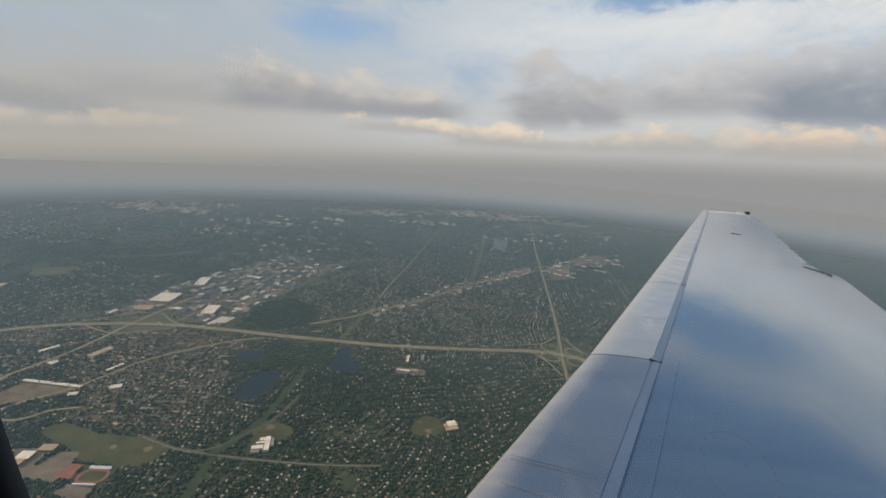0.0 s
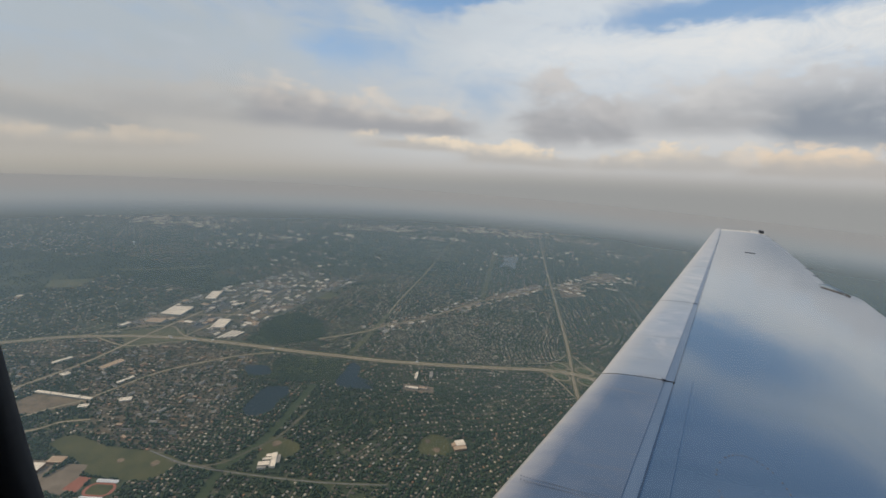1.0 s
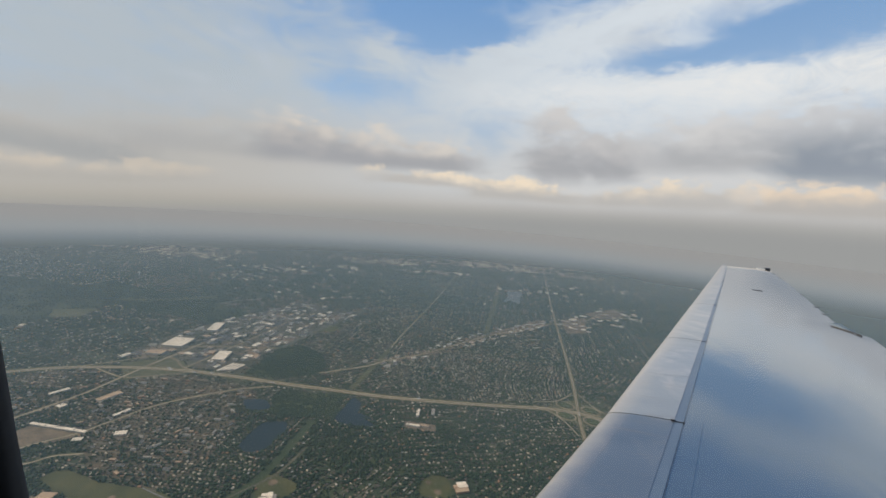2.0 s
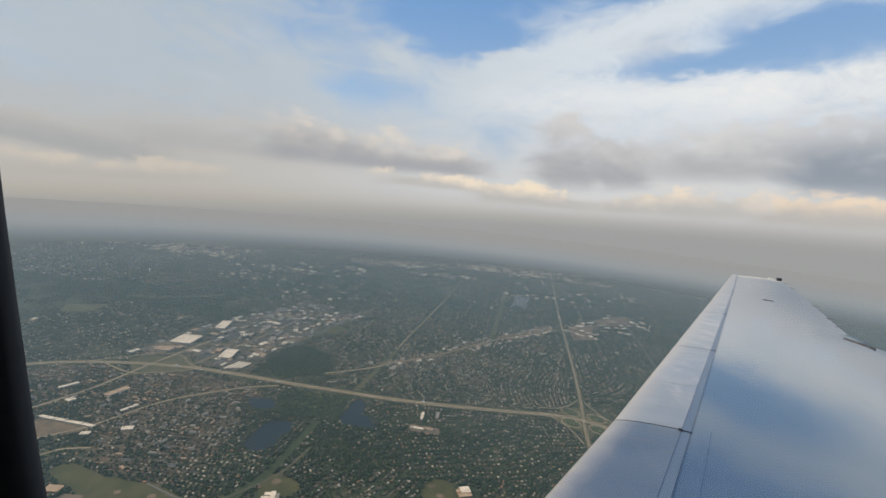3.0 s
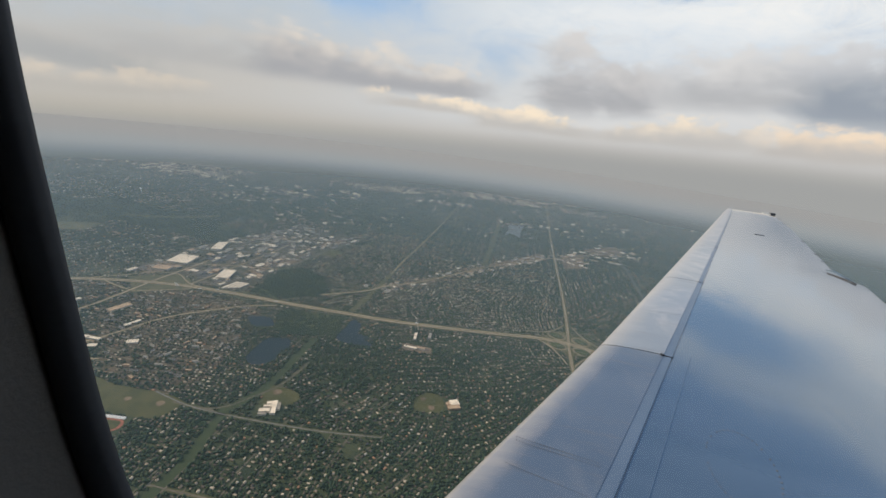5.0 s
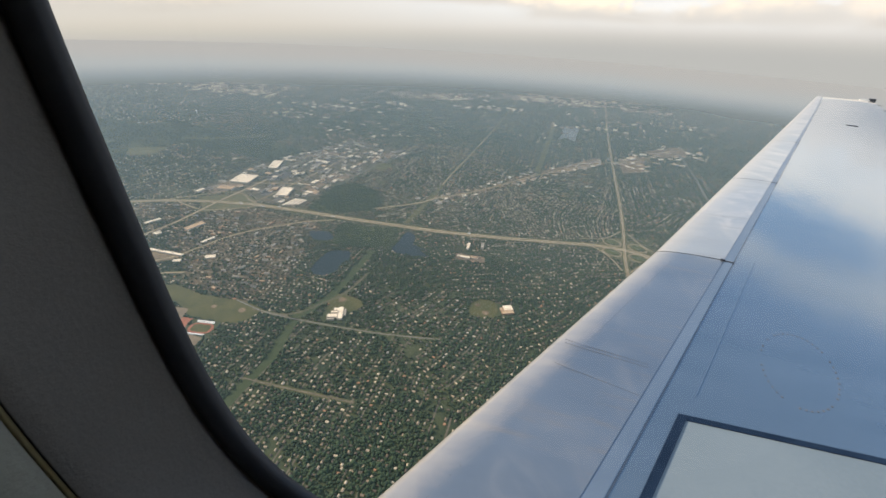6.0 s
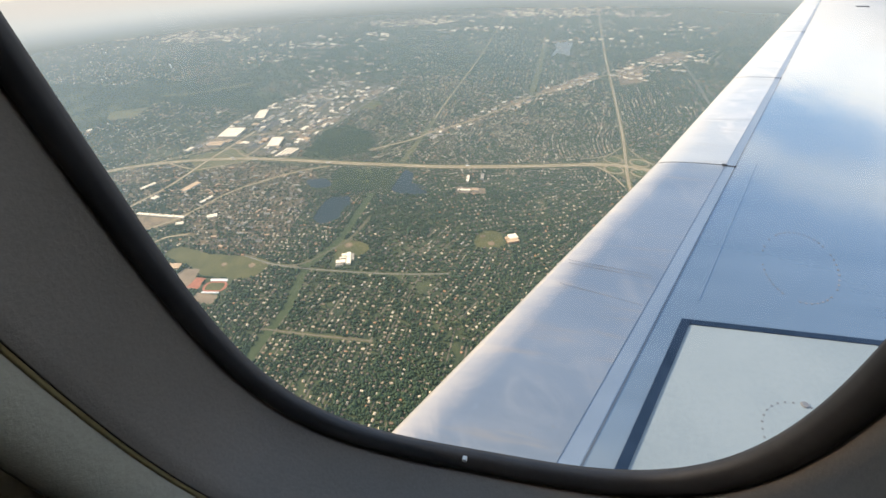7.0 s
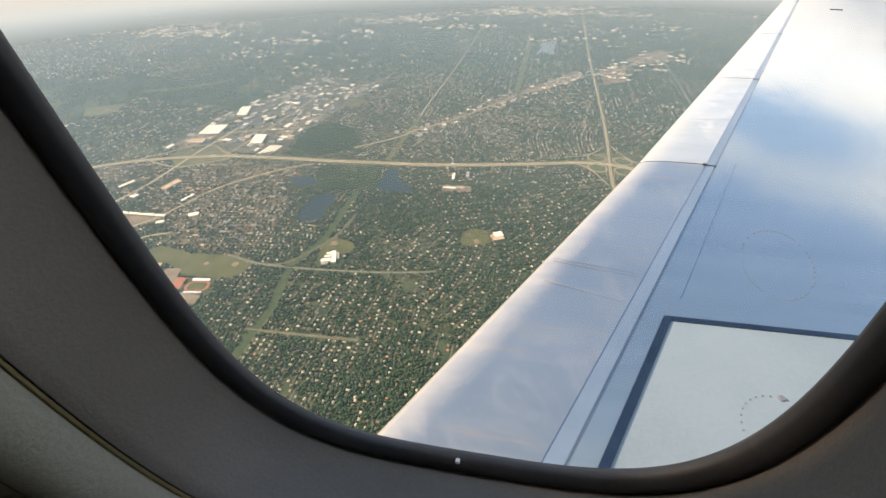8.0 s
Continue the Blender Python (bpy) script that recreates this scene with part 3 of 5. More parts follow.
def road(name, pts, half, mat, label, z=0.14, median=0.0, clear=None, category="road"):
    line = smooth_line(pts)
    ROADS.append((np.array([(q.x, q.y) for q in line]), (clear if clear is not None else half + 2.0) + median))
    top = base(name, Matrix(), label, category, kind="structure")
    if median:
        part("carriageway", ribbon(line, half, z, half + median), mat, top)
        part("carriageway", ribbon(line, half, z, -half - median), mat, top)
        part("verge", ribbon(line, median * 2 + half * 2 + 2.2, z - 0.06), M_STRIP, top, "mown grass median and verge")
    else:
        part("surface", ribbon(line, half, z), mat, top)
        part("verge", ribbon(line, half + 1.3, z - 0.06), M_STRIP, top)
    return line


FREEWAY = [(-1100, 560), (-900, 625), (-763, 675), (-687, 716), (-623, 737), (-554, 751), (-471, 757), (-375, 752), (-280, 742), (-179, 735), (-106, 730), (-5, 731), (97, 737), (181, 743), (233, 736), (291, 708), (333, 668), (360, 620), (385, 540), (400, 440)]
ARTERIAL = [(150, 60), (170, 220), (187, 376), (201, 493), (213, 591), (224, 684), (233, 741), (252, 851), (275, 1014), (309, 1275), (345, 1544), (394, 1877), (449, 2240), (520, 2700)]
free_line = road("freeway", FREEWAY, 2.0, M_CONCRETE, "pale concrete dual freeway with a grass median", 0.22, 0.8, 8.0)
art_line = road("road", ARTERIAL, 0.95, M_CONCRETE, "straight pale divided main road", 0.18, 0.35, 5.0)
road("road", [(-640, 380), (-620, 446), (-607, 483), (-592, 555), (-567, 628), (-559, 670), (-552, 723), (-545, 771), (-538, 806), (-520, 900)], 2.2, M_CONCRETE, "pale main road crossing under the freeway", 0.16)
road("ramp", [(-659, 727), (-606, 771), (-574, 799), (-543, 806), (-519, 801), (-498, 781), (-473, 765), (-428, 759)], 1.2, M_CONCRETE, "pale looping freeway ramp", 0.2, category="ramp")
road("ramp", [(-623, 735), (-580, 717), (-546, 710), (-502, 728), (-468, 749)], 1.2, M_CONCRETE, "pale curved freeway ramp", 0.2, category="ramp")
road("road", [(-700, 440), (-608, 456), (-544, 472), (-509, 512), (-482, 541), (-468, 569), (-443, 620), (-416, 652), (-353, 703), (-298, 729)], 1.6, M_CONCRETE, "pale winding main street", 0.15)
road("road", [(-130, 972), (-116, 1085), (-78, 1327), (-24, 1721), (54, 2380)], 1.4, M_CONCRETE, "straight pale road running to the horizon", 0.2)
road("road", [(-240, 801), (-162, 854), (-129, 892), (-43, 964), (57, 1081), (92, 1118), (208, 1225), (305, 1300), (400, 1347), (498, 1473), (644, 1576)], 2.0, M_CONCRETE, "tan commercial road lined with shops", 0.17)
road("road", [(430, 640), (439, 745), (454, 851), (473, 989), (514, 1229), (546, 1469)], 1.6, M_ASPHALT, "straight grey road through woods", 0.15)
road("road", [(-330, 452), (-308, 444), (-270, 433), (-207, 427), (-123, 424), (-50, 428)], 0.8, M_ASPHALT, "grey street past the school", 0.13)
road("road", [(-300, 438), (-262, 434), (-238, 444), (-218, 468), (-196, 500), (-180, 560)], 0.8, M_STREET, "narrow street curving past the green", 0.12)
road("road", [(-248, 322), (-237, 321), (-206, 318), (-120, 312)], 0.8, M_STREET, "narrow street across the green corridor", 0.12)
road("road", [(-640, 425), (-575, 433), (-555, 462), (-492, 468), (-470, 489), (-440, 500)], 1.3, M_CONCRETE, "pale street round the shopping lot", 0.14)
road("road", [(-360, 900), (-345, 960), (-320, 1060), (-290, 1150)], 1.3, M_ASPHALT, "grey street in the industrial estate", 0.16)
road("road", [(-480, 768), (-455, 880), (-430, 1000), (-400, 1180)], 1.4, M_CONCRETE, "pale street in the industrial estate", 0.16)
road("road", [(-600, 850), (-500, 880), (-370, 905), (-300, 905)], 1.3, M_CONCRETE, "pale street across the industrial estate", 0.17)
road("road", [(-590, 960), (-470, 985), (-320, 1010)], 1.3, M_ASPHALT, "grey street across the industrial estate", 0.17)
for nm, pts, half, lab in (("grass_strip", [(-262, 150), (-250, 230), (-243, 286), (-233, 351), (-236, 400), (-238, 440)], 5.5, "mown green corridor between houses"),
                          ("grass_strip", [(-232, 444), (-212, 492), (-202, 566), (-196, 627)], 5.5, "narrow mown green corridor"),
                          ("grass_strip", [(-166, 748), (-146, 863), (-130, 972)], 5.0, "olive grass power-line corridor"),
                          ("grass_strip", [(94, 1143), (137, 1440), (192, 1848)], 7.0, "dark olive corridor cut through woods"),
                          ("grass_strip", [(-900, 1150), (-800, 1190), (-700, 1260)], 8.0, "pale green cleared strip in woods")):
    line = smooth_line(pts)
    ROADS.append((np.array([(q.x, q.y) for q in line]), half))
    tagged(part(nm, ribbon(line, half, 0.07), M_GREEN if "mown" in lab else M_STRIP), lab, "grass strip", kind="structure")

# cloverleaf: four loops and four outer ramps where the main road crosses the freeway
HUB = Vector((233, 737))
along, across = Vector((0.95, -0.30)).normalized(), Vector((0.17, 0.985)).normalized()
ROADS.append((np.array([(HUB.x, HUB.y)]), 44.0))
bm = prism(bmesh.new(), [tuple(HUB + along * (52 * math.cos(k * math.tau / 28)) + across * (46 * math.sin(k * math.tau / 28))) for k in range(28)], -0.3, 0.07)
tagged(part("grass", bm, M_STRIP), "pale rough grass within the cloverleaf", "field", kind="structure")
for su in (-1, 1):
    for sv in (-1, 1):
        loop = []
        for k in range(28):
            q = math.tau * k / 28
            loop.append(HUB + along * (su * (22 + 16 * math.cos(q))) + across * (sv * (20 + 14 * math.sin(q))))
        tagged(part("ramp", ribbon(loop, 1.1, 0.25, closed=True), M_CONCRETE), "pale round loop ramp of a cloverleaf", "ramp", kind="structure")
        core = [tuple(HUB + along * (su * (22 + 11 * math.cos(math.tau * k / 20))) + across * (sv * (20 + 9.5 * math.sin(math.tau * k / 20)))) for k in range(20)]
        if su * sv < 0:
            core = core[::-1]
        tagged(part("woodland", prism(bmesh.new(), core, 0.0, 0.9), M_MARSH), "dark trees inside a ramp loop", "woodland", kind="structure")
        outer = smooth_line([HUB + along * (su * 78) + across * (sv * 7), HUB + along * (su * 46) + across * (sv * 22), HUB + along * (su * 24) + across * (sv * 46), HUB + along * (su * 6) + across * (sv * 80)])
        ROADS.append((np.array([(q.x, q.y) for q in outer]), 3.0))
        tagged(part("ramp", ribbon(outer, 1.1, 0.25), M_CONCRETE), "pale outer ramp of a cloverleaf", "ramp", kind="structure")

# ------------------------------------------------------------------ aircraft wing (airframe axes: x aft, y outboard, z up from the eye)
WING_Z = -1.5
TIP = 14.10


def le(y):
    return 0.75 + (y - 3.24) * (0.4604 if y > 3.24 else 0.49)


def strip_aft(y):
    return 0.22 + 0.427 * (y - 0.79)


def slat_aft(y):
    return strip_aft(y) - max(0.025, 0.080 - 0.0050 * y)


def te(y):
    if y < 7.12:
        return 4.43 + 0.335 * (y - 5.55)
    return 4.74 + 0.347 * (y - 7.31)


def skew(x, y):
    """Near the tip the chord lines lean outboard."""
    w = max(0.0, (y - 11.0) / (TIP - 11.0)) ** 2
    return y + w * (x - le(y)) * 0.335


def top_z(x, y):
    c = te(y) - le(y)
    f = (x - le(y)) / c
    z = WING_Z - 0.055 * c * max(0.0, f - 0.45) ** 2
    if y > TIP - 0.35:
        z -= 0.10 * ((y - TIP + 0.35) / 0.35) ** 2
    return z


wing = base("aircraft_wing", AIRFRAME, "glossy grey swept airliner wing with bare metal leading edge", "aircraft wing")
stations = [-0.65 + 0.35 * k for k in range(43)]
stations = [y for y in stations if y < TIP - 0.4] + [TIP - 0.35, TIP - 0.2, TIP - 0.1, TIP - 0.03, TIP]
rings = []
for y in stations:
    a, b = slat_aft(y) - 0.02, te(y)
    thick = 0.10 * (b - le(y)) * (1.0 if y < TIP - 0.3 else 0.35)
    xs = [a + (b - a) * (k / 14) for k in range(15)]
    upper = [(x, skew(x, y), top_z(x, y)) for x in xs]
    lower = [(x, skew(x, y), top_z(x, y) - 0.006 - thick * math.sin(math.pi * (1 - k / 14) ** 0.7) ** 0.8 - 0.12 * thick * (1 - k / 14)) for k, x in enumerate(xs)]
    rings.append(upper + lower[::-1])
bm = grid_mesh(rings, close=True)
bm.verts.ensure_lookup_table()
n = len(rings[0])
bm.faces.new([bm.verts[(len(rings) - 1) * n + i] for i in range(n)])
bm.faces.new([bm.verts[i] for i in range(n)][::-1])
bmesh.ops.recalc_face_normals(bm, faces=bm.faces)
skin = part("wing_skin", bm, M_PAINT, wing, "glossy blue-grey painted upper skin", smooth=True)
skin.data.set_sharp_from_angle(angle=radians(40))

# strip behind the slats
rings = []
for y in stations:
    a, b = slat_aft(y) - 0.015, strip_aft(y)
    rings.append([(x, skew(x, y), top_z(x, y) + dz) for x, dz in ((a, -0.03), (a, 0.003), (b - 0.004, 0.003), (b, -0.02))])
part("seal_strip", grid_mesh(rings), M_BAND, wing, "blue-grey strip behind the slats")


def slat_ring(y):
    a, b = le(y), slat_aft(y)
    c = b - a
    drop = 0.30 * c ** 0.7 * 0.55
    shape = [(0.55, -1.35), (0.22, -1.30), (0.06, -1.0), (0.0, -0.70), (0.012, -0.50), (0.035, -0.385), (0.075, -0.30), (0.13, -0.225), (0.20, -0.16), (0.29, -0.10), (0.40, -0.052), (0.55, -0.018), (0.78, 0.0), (1.0, 0.0)]
    ring = [(a + f * c, skew(a + f * c, y), top_z(a + f * c, y) + d * drop * 0.75 + 0.006) for f, d in shape]
    x, yy, z = ring[-1]
    return ring + [(x, yy, z - 0.010), (a + 0.6 * c, skew(a + 0.6 * c, y), z - 0.03)]


JOINTS = [-0.65, 3.235, 5.44, 7.72, 10.6, TIP]
for y0, y1 in zip(JOINTS, JOINTS[1:]):
    lo, hi = y0 + 0.006, y1 - 0.006
    k = max(3, int((hi - lo) / 0.3))
    ys = [lo + (hi - lo) * i / k for i in range(k + 1)]
    if y1 == TIP:
        ys = [y for y in ys if y < TIP - 0.3] + [TIP - 0.3, TIP - 0.18, TIP - 0.08, TIP]
    bm = grid_mesh([slat_ring(y) for y in ys], close=True)
    bm.verts.ensure_lookup_table()
    m = len(slat_ring(lo))
    bm.faces.new([bm.verts[i] for i in range(m)])
    bm.faces.new([bm.verts[(len(ys) - 1) * m + i] for i in range(m)])
    bmesh.ops.recalc_face_normals(bm, faces=bm.faces)
    ob = part("slat", bm, M_SLAT if y0 < 3 else M_SLAT_PALE, wing, "bare brushed metal leading edge slat" if y0 < 3 else "pale metal leading edge slat with reflected cloud in its colour", smooth=True)
    ob.data.set_sharp_from_angle(angle=radians(35))
    # end seal of the joint with its small bracket
    if y1 < TIP:
        rb = [[(x, y, z - 0.012) for x, y, z in slat_ring(y1 + d)[2:14]] for d in (-0.008, 0.008)]
        part("joint_seal", grid_mesh(rb), M_SEAL, wing)
        x = slat_aft(y1)
        k = 1.0 if y1 < 4 else 0.45
        bm = box(bmesh.new(), x - 0.022 * k, y1 - 0.014 * k, WING_Z, x + 0.004, y1 + 0.003, WING_Z + 0.016 * k)
        box(bm, x, y1 - 0.010 * k, WING_Z, strip_aft(y1) + 0.004, y1 - 0.003, WING_Z + 0.008)
        part("slat_bracket", bm, M_SEAL, wing)


def line_on_skin(name, pts, half, mat, up=0.004, label=""):
    """A thin flat strip lying on the upper skin."""
    line = smooth_line(pts, 0.25)
    rings = []
    for i, q in enumerate(line):
        d = line[min(i + 1, len(line) - 1)] - line[max(i - 1, 0)]
        s = Vector((-d.y, d.x)).normalized() * half
        lo, hi = q - s, q + s
        rings.append([(lo.x, lo.y, top_z(lo.x, lo.y) + up - 0.006), (lo.x, lo.y, top_z(lo.x, lo.y) + up), (hi.x, hi.y, top_z(hi.x, hi.y) + up), (hi.x, hi.y, top_z(hi.x, hi.y) + up - 0.006)])
    return part(name, grid_mesh(rings), mat, wing, label)


line_on_skin("panel_joint", [(strip_aft(y) + 0.003, y) for y in (0.3, 2.0, 5.0, 9.0, 13.0)], 0.0013, M_SEAL)
line_on_skin("panel_joint", [(strip_aft(y) + 0.14 - 0.005 * y, y) for y in (1.75, 2.2, 2.8, 3.3)], 0.0013, M_BAND)

# rescue walkway by the overwing exit: pale panel in a navy outline
tl, tr = Vector((0.665, 1.605)), Vector((3.1, 1.755))
bl = Vector((0.325, 0.80)) - (Vector((0.665, 1.605)) - Vector((0.325, 0.80))).normalized() * 0.75
br = Vector((3.1, bl.y))
bm = bmesh.new()
prism(bm, [tuple(bl), tuple(br), tuple(tr), tuple(tl)], WING_Z - 0.01, WING_Z + 0.003)
part("walkway", bm, M_WALK, wing, "pale grey non-slip walkway panel")
for p, q, w in ((bl, tl, 0.036), (tl, tr, 0.030)):
    d = (q - p).normalized()
    s = Vector((d.y, -d.x)) * w
    p2 = p if q is tl else p + d * 0.0
    bm = prism(bmesh.new(), [tuple(p2), tuple(q), tuple(q + s), tuple(p2 + s)][::-1], WING_Z - 0.008, WING_Z + 0.007 + (0.002 if q is tl else 0.0))
    part("walkway_outline", bm, M_MARK, wing, "navy outline of the walkway")


def fasteners(name, pts, r=0.006, mat=None):
    bm = bmesh.new()
    for x, y in pts:
        z = top_z(x, y) + 0.0065 if x < slat_aft(y) else top_z(x, y) + 0.0
        m = Matrix.Translation((x, y, z))
        bmesh.ops.create_cone(bm, cap_ends=True, segments=7, radius1=r, radius2=r * 0.8, depth=0.004, matrix=m)
    return tagged(part(name, bm, mat or M_RIVET, wing), kind="stuff")


rng = random.Random(4)
ring_pts = []
for k in range(44):
    q = math.tau * k / 44
    u, v = 0.315 * math.cos(q), 0.165 * math.sin(q)
    if rng.random() < 0.85:
        ring_pts.append((1.305 + 0.30 * u + 0.95 * v, 2.14 + 0.95 * u - 0.30 * v))
fasteners("fastener_ring", ring_pts, 0.0066, M_RING)
arc = [(1.0 + 0.15 * math.cos(radians(a)), 1.075 + 0.17 * math.sin(radians(a))) for a in range(60, 215, 11)]
bm = bmesh.new()
for k, (x, y) in enumerate(arc):
    bmesh.ops.create_cone(bm, cap_ends=True, segments=7, radius1=0.0042, radius2=0.0036, depth=0.004, matrix=Matrix.Translation((x, y, WING_Z + 0.003)))
bmesh.ops.create_cone(bm, cap_ends=True, segments=10, radius1=0.016, radius2=0.012, depth=0.008, matrix=Matrix.Translation((1.03, 1.243, WING_Z + 0.005)))
tagged(part("fastener_ring", bm, M_RING, wing), kind="stuff")
for (x0, y0), (x1, y1), k in (((0.17, 1.90), (0.56, 1.86), 26), ((0.17, 1.925), (0.56, 1.885), 26), ((0.13, 1.73), (0.50, 1.655), 22)):
    fasteners("fastener_row", [(x0 + (x1 - x0) * i / k, y0 + (y1 - y0) * i / k) for i in range(k + 1)], 0.0035)
fasteners("fastener_row", [(le(y) + 0.16, y) for y in [0.9 + 0.05 * i for i in range(44)]], 0.0018)

# trailing edge: gap at the flap's end, fairing, static dischargers, tip light
gap_rim = [(4.64 + 0.15 * k / 10 + 0.035 * math.sin(math.pi * k / 10), 7.42 - 0.40 * k / 10) for k in range(11)]
bm = prism(bmesh.new(), [(x + 0.006, y) for x, y in gap_rim] + [(x - 0.006, y) for x, y in gap_rim[::-1]], WING_Z - 0.12, WING_Z - 0.016)
part("flap_gap", bm, M_SEAL, wing, "dark gap at the end of the flap")
bm = prism(bmesh.new(), [(4.74, 7.70), (4.90, 7.72), (4.92, 7.60), (4.86, 7.22), (4.80, 7.06), (4.76, 7.10), (4.73, 7.36)], WING_Z - 0.07, WING_Z - 0.026)
bmesh.ops.bevel(bm, geom=bm.edges[:], offset=0.012, segments=2, affect="EDGES")
part("fairing", bm, M_WALK, wing, "pale fairing at the end of the flap", smooth=True)
for y, lean in ((13.2, 16), (12.5, 16), (10.2, 8), (8.95, 6), (8.35, 6)):
    x = te(y)
    bm = bmesh.new()
    bmesh.ops.create_cone(bm, cap_ends=True, segments=8, radius1=0.005, radius2=0.002, depth=0.10, matrix=pose(x + 0.05, skew(x, y), top_z(x, y) + 0.006, 0, 90, lean))
    box(bm, x - 0.05, skew(x, y) - 0.007, top_z(x, y) - 0.01, x - 0.005, skew(x, y) + 0.007, top_z(x, y) + 0.006)
    part("static_wick", bm, M_SEAL, wing, "thin dark static discharger")
x, y = te(TIP - 0.05), TIP - 0.05
bm = box(bmesh.new(), x - 0.25, skew(x, y) - 0.06, top_z(x, y) - 0.02, x + 0.05, skew(x, y) + 0.05, top_z(x, y) + 0.06)
bmesh.ops.bevel(bm, geom=bm.edges[:], offset=0.02, segments=2, affect="EDGES")
lamp = part("tip_light", bm, M_STEEL, wing, "small white light housing on the tip")
bm = box(bmesh.new(), x - 0.02, skew(x, y) - 0.05, top_z(x, y), x + 0.10, skew(x, y) + 0.03, top_z(x, y) + 0.10)
part("lens", bm, M_SEAL, lamp)
bm = box(bmesh.new(), 4.66, 9.86, WING_Z - 0.02, 4.84, 9.91, WING_Z + 0.006)
part("vent", bm, M_SEAL, wing, "small dark flush vent")

# ------------------------------------------------------------------ cabin window (x aft, y outboard, z up from the eye)
WIN_X, WIN_Z, WIN_W, WIN_H, WIN_LEAN = -0.0308, -0.0579, 0.1318, 0.1769, 0.0529


def opening(d, y, count=120):
    """The rounded outline of the window, grown by d, at the depth y."""
    pts = []
    for k in range(count):
        q = math.tau * k / count
        c, s = math.cos(q), math.sin(q)
        x = math.copysign(abs(c) ** 0.578, c) * (WIN_W + d)
        z = math.copysign(abs(s) ** 0.578, s) * (WIN_H + d)
        r = 0.0996
        up = x * math.sin(r) + z * math.cos(r)
        pts.append((WIN_X + x * math.cos(r) - z * math.sin(r), y - WIN_LEAN * up, WIN_Z + up))
    return pts


def frame_rect(x0, x1, z0, z1, y, count=120):
    """The same number of points on a rectangle, for a wall round the opening."""
    pts = []
    for x, _, z in opening(0, y, count):
        dx, dz = x - WIN_X, z - WIN_Z
        f = min((x1 - WIN_X) / dx if dx > 1e-9 else (x0 - WIN_X) / dx if dx < -1e-9 else 1e9, (z1 - WIN_Z) / dz if dz > 1e-9 else (z0 - WIN_Z) / dz if dz < -1e-9 else 1e9)
        pts.append((WIN_X + dx * f, y, WIN_Z + dz * f))
    return pts


def loops(spec):
    return grid_mesh([opening(d, y) for d, y in spec], close=True)


window = base("cabin_window", CABIN, "rounded airliner cabin window in a grey plastic surround", "window")
part("gasket", loops([(0.006, 0.1205), (0.001, 0.1195), (0.000, 0.117), (0.0008, 0.1135), (0.0042, 0.111), (0.0062, 0.1098), (0.0082, 0.1105), (0.0092, 0.117), (0.009, 0.1205), (0.006, 0.1205)]), M_RUBBER, window, "black rubber gasket round the pane", smooth=True)
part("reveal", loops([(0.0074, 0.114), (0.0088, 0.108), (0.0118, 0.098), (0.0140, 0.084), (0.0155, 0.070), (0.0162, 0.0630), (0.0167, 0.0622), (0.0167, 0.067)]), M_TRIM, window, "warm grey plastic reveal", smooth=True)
part("shade_track", loops([(0.0160, 0.0665), (0.0165, 0.0630), (0.0174, 0.0614), (0.0182, 0.0604), (0.0186, 0.0640)]), M_GROOVE, window, "thin olive groove of the window shade", smooth=True)
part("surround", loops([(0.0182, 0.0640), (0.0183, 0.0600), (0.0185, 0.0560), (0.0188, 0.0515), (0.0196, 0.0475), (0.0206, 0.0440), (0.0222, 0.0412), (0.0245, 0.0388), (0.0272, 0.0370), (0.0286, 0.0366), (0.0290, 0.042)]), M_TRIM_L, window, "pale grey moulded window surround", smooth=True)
part("shadow_gap", loops([(0.0284, 0.0410), (0.0345, 0.0400)]), M_GROOVE, window)
bm = bmesh.new()
bm.faces.new([bm.verts.new(p) for p in opening(0.004, 0.1185)])
pane = part("pane", bm, M_PANE, window, "clear acrylic pane")
pane.visible_shadow = False
bm = bmesh.new()
bmesh.ops.create_cone(bm, cap_ends=True, segments=10, radius1=0.0012, radius2=0.0012, depth=0.002, matrix=pose(-0.0185, 0.1125, -0.2165, 90))
part("breather", bm, M_STEEL, window, "tiny white speck on the gasket")

# side wall of the cabin, outer skin, and the cabin that closes the place behind the camera
wall = base("wall_side", CABIN, "pale cabin side wall round the window", "cabin wall", kind="structure")
bm = grid_mesh([opening(0.0316, 0.046), opening(0.0320, 0.0375), opening(0.0335, 0.0355), opening(0.0375, 0.0335), opening(0.0440, 0.0315), opening(0.0650, 0.0290), frame_rect(-0.9, 0.9, -1.0, 0.44, 0.0280)], close=True)
part("wall_panel", bm, M_TRIM_L, wall, smooth=True)
HULL_R, HULL_Y, HULL_Z = 1.80, -1.655, -0.30
bm = grid_mesh([opening(0.020, 0.1225), opening(0.068, 0.143), frame_rect(-0.55, 0.5, -0.62, 0.10, 0.143)], close=True)
part("window_panel", bm, M_SKIN, wall, "white painted skin round the window")
hull = base("fuselage", CABIN, "white rounded airliner fuselage", "fuselage", kind="structure")
ring = [(HULL_Y + HULL_R * math.cos(radians(a)), HULL_Z + HULL_R * math.sin(radians(a))) for a in range(0, 360, 6)]
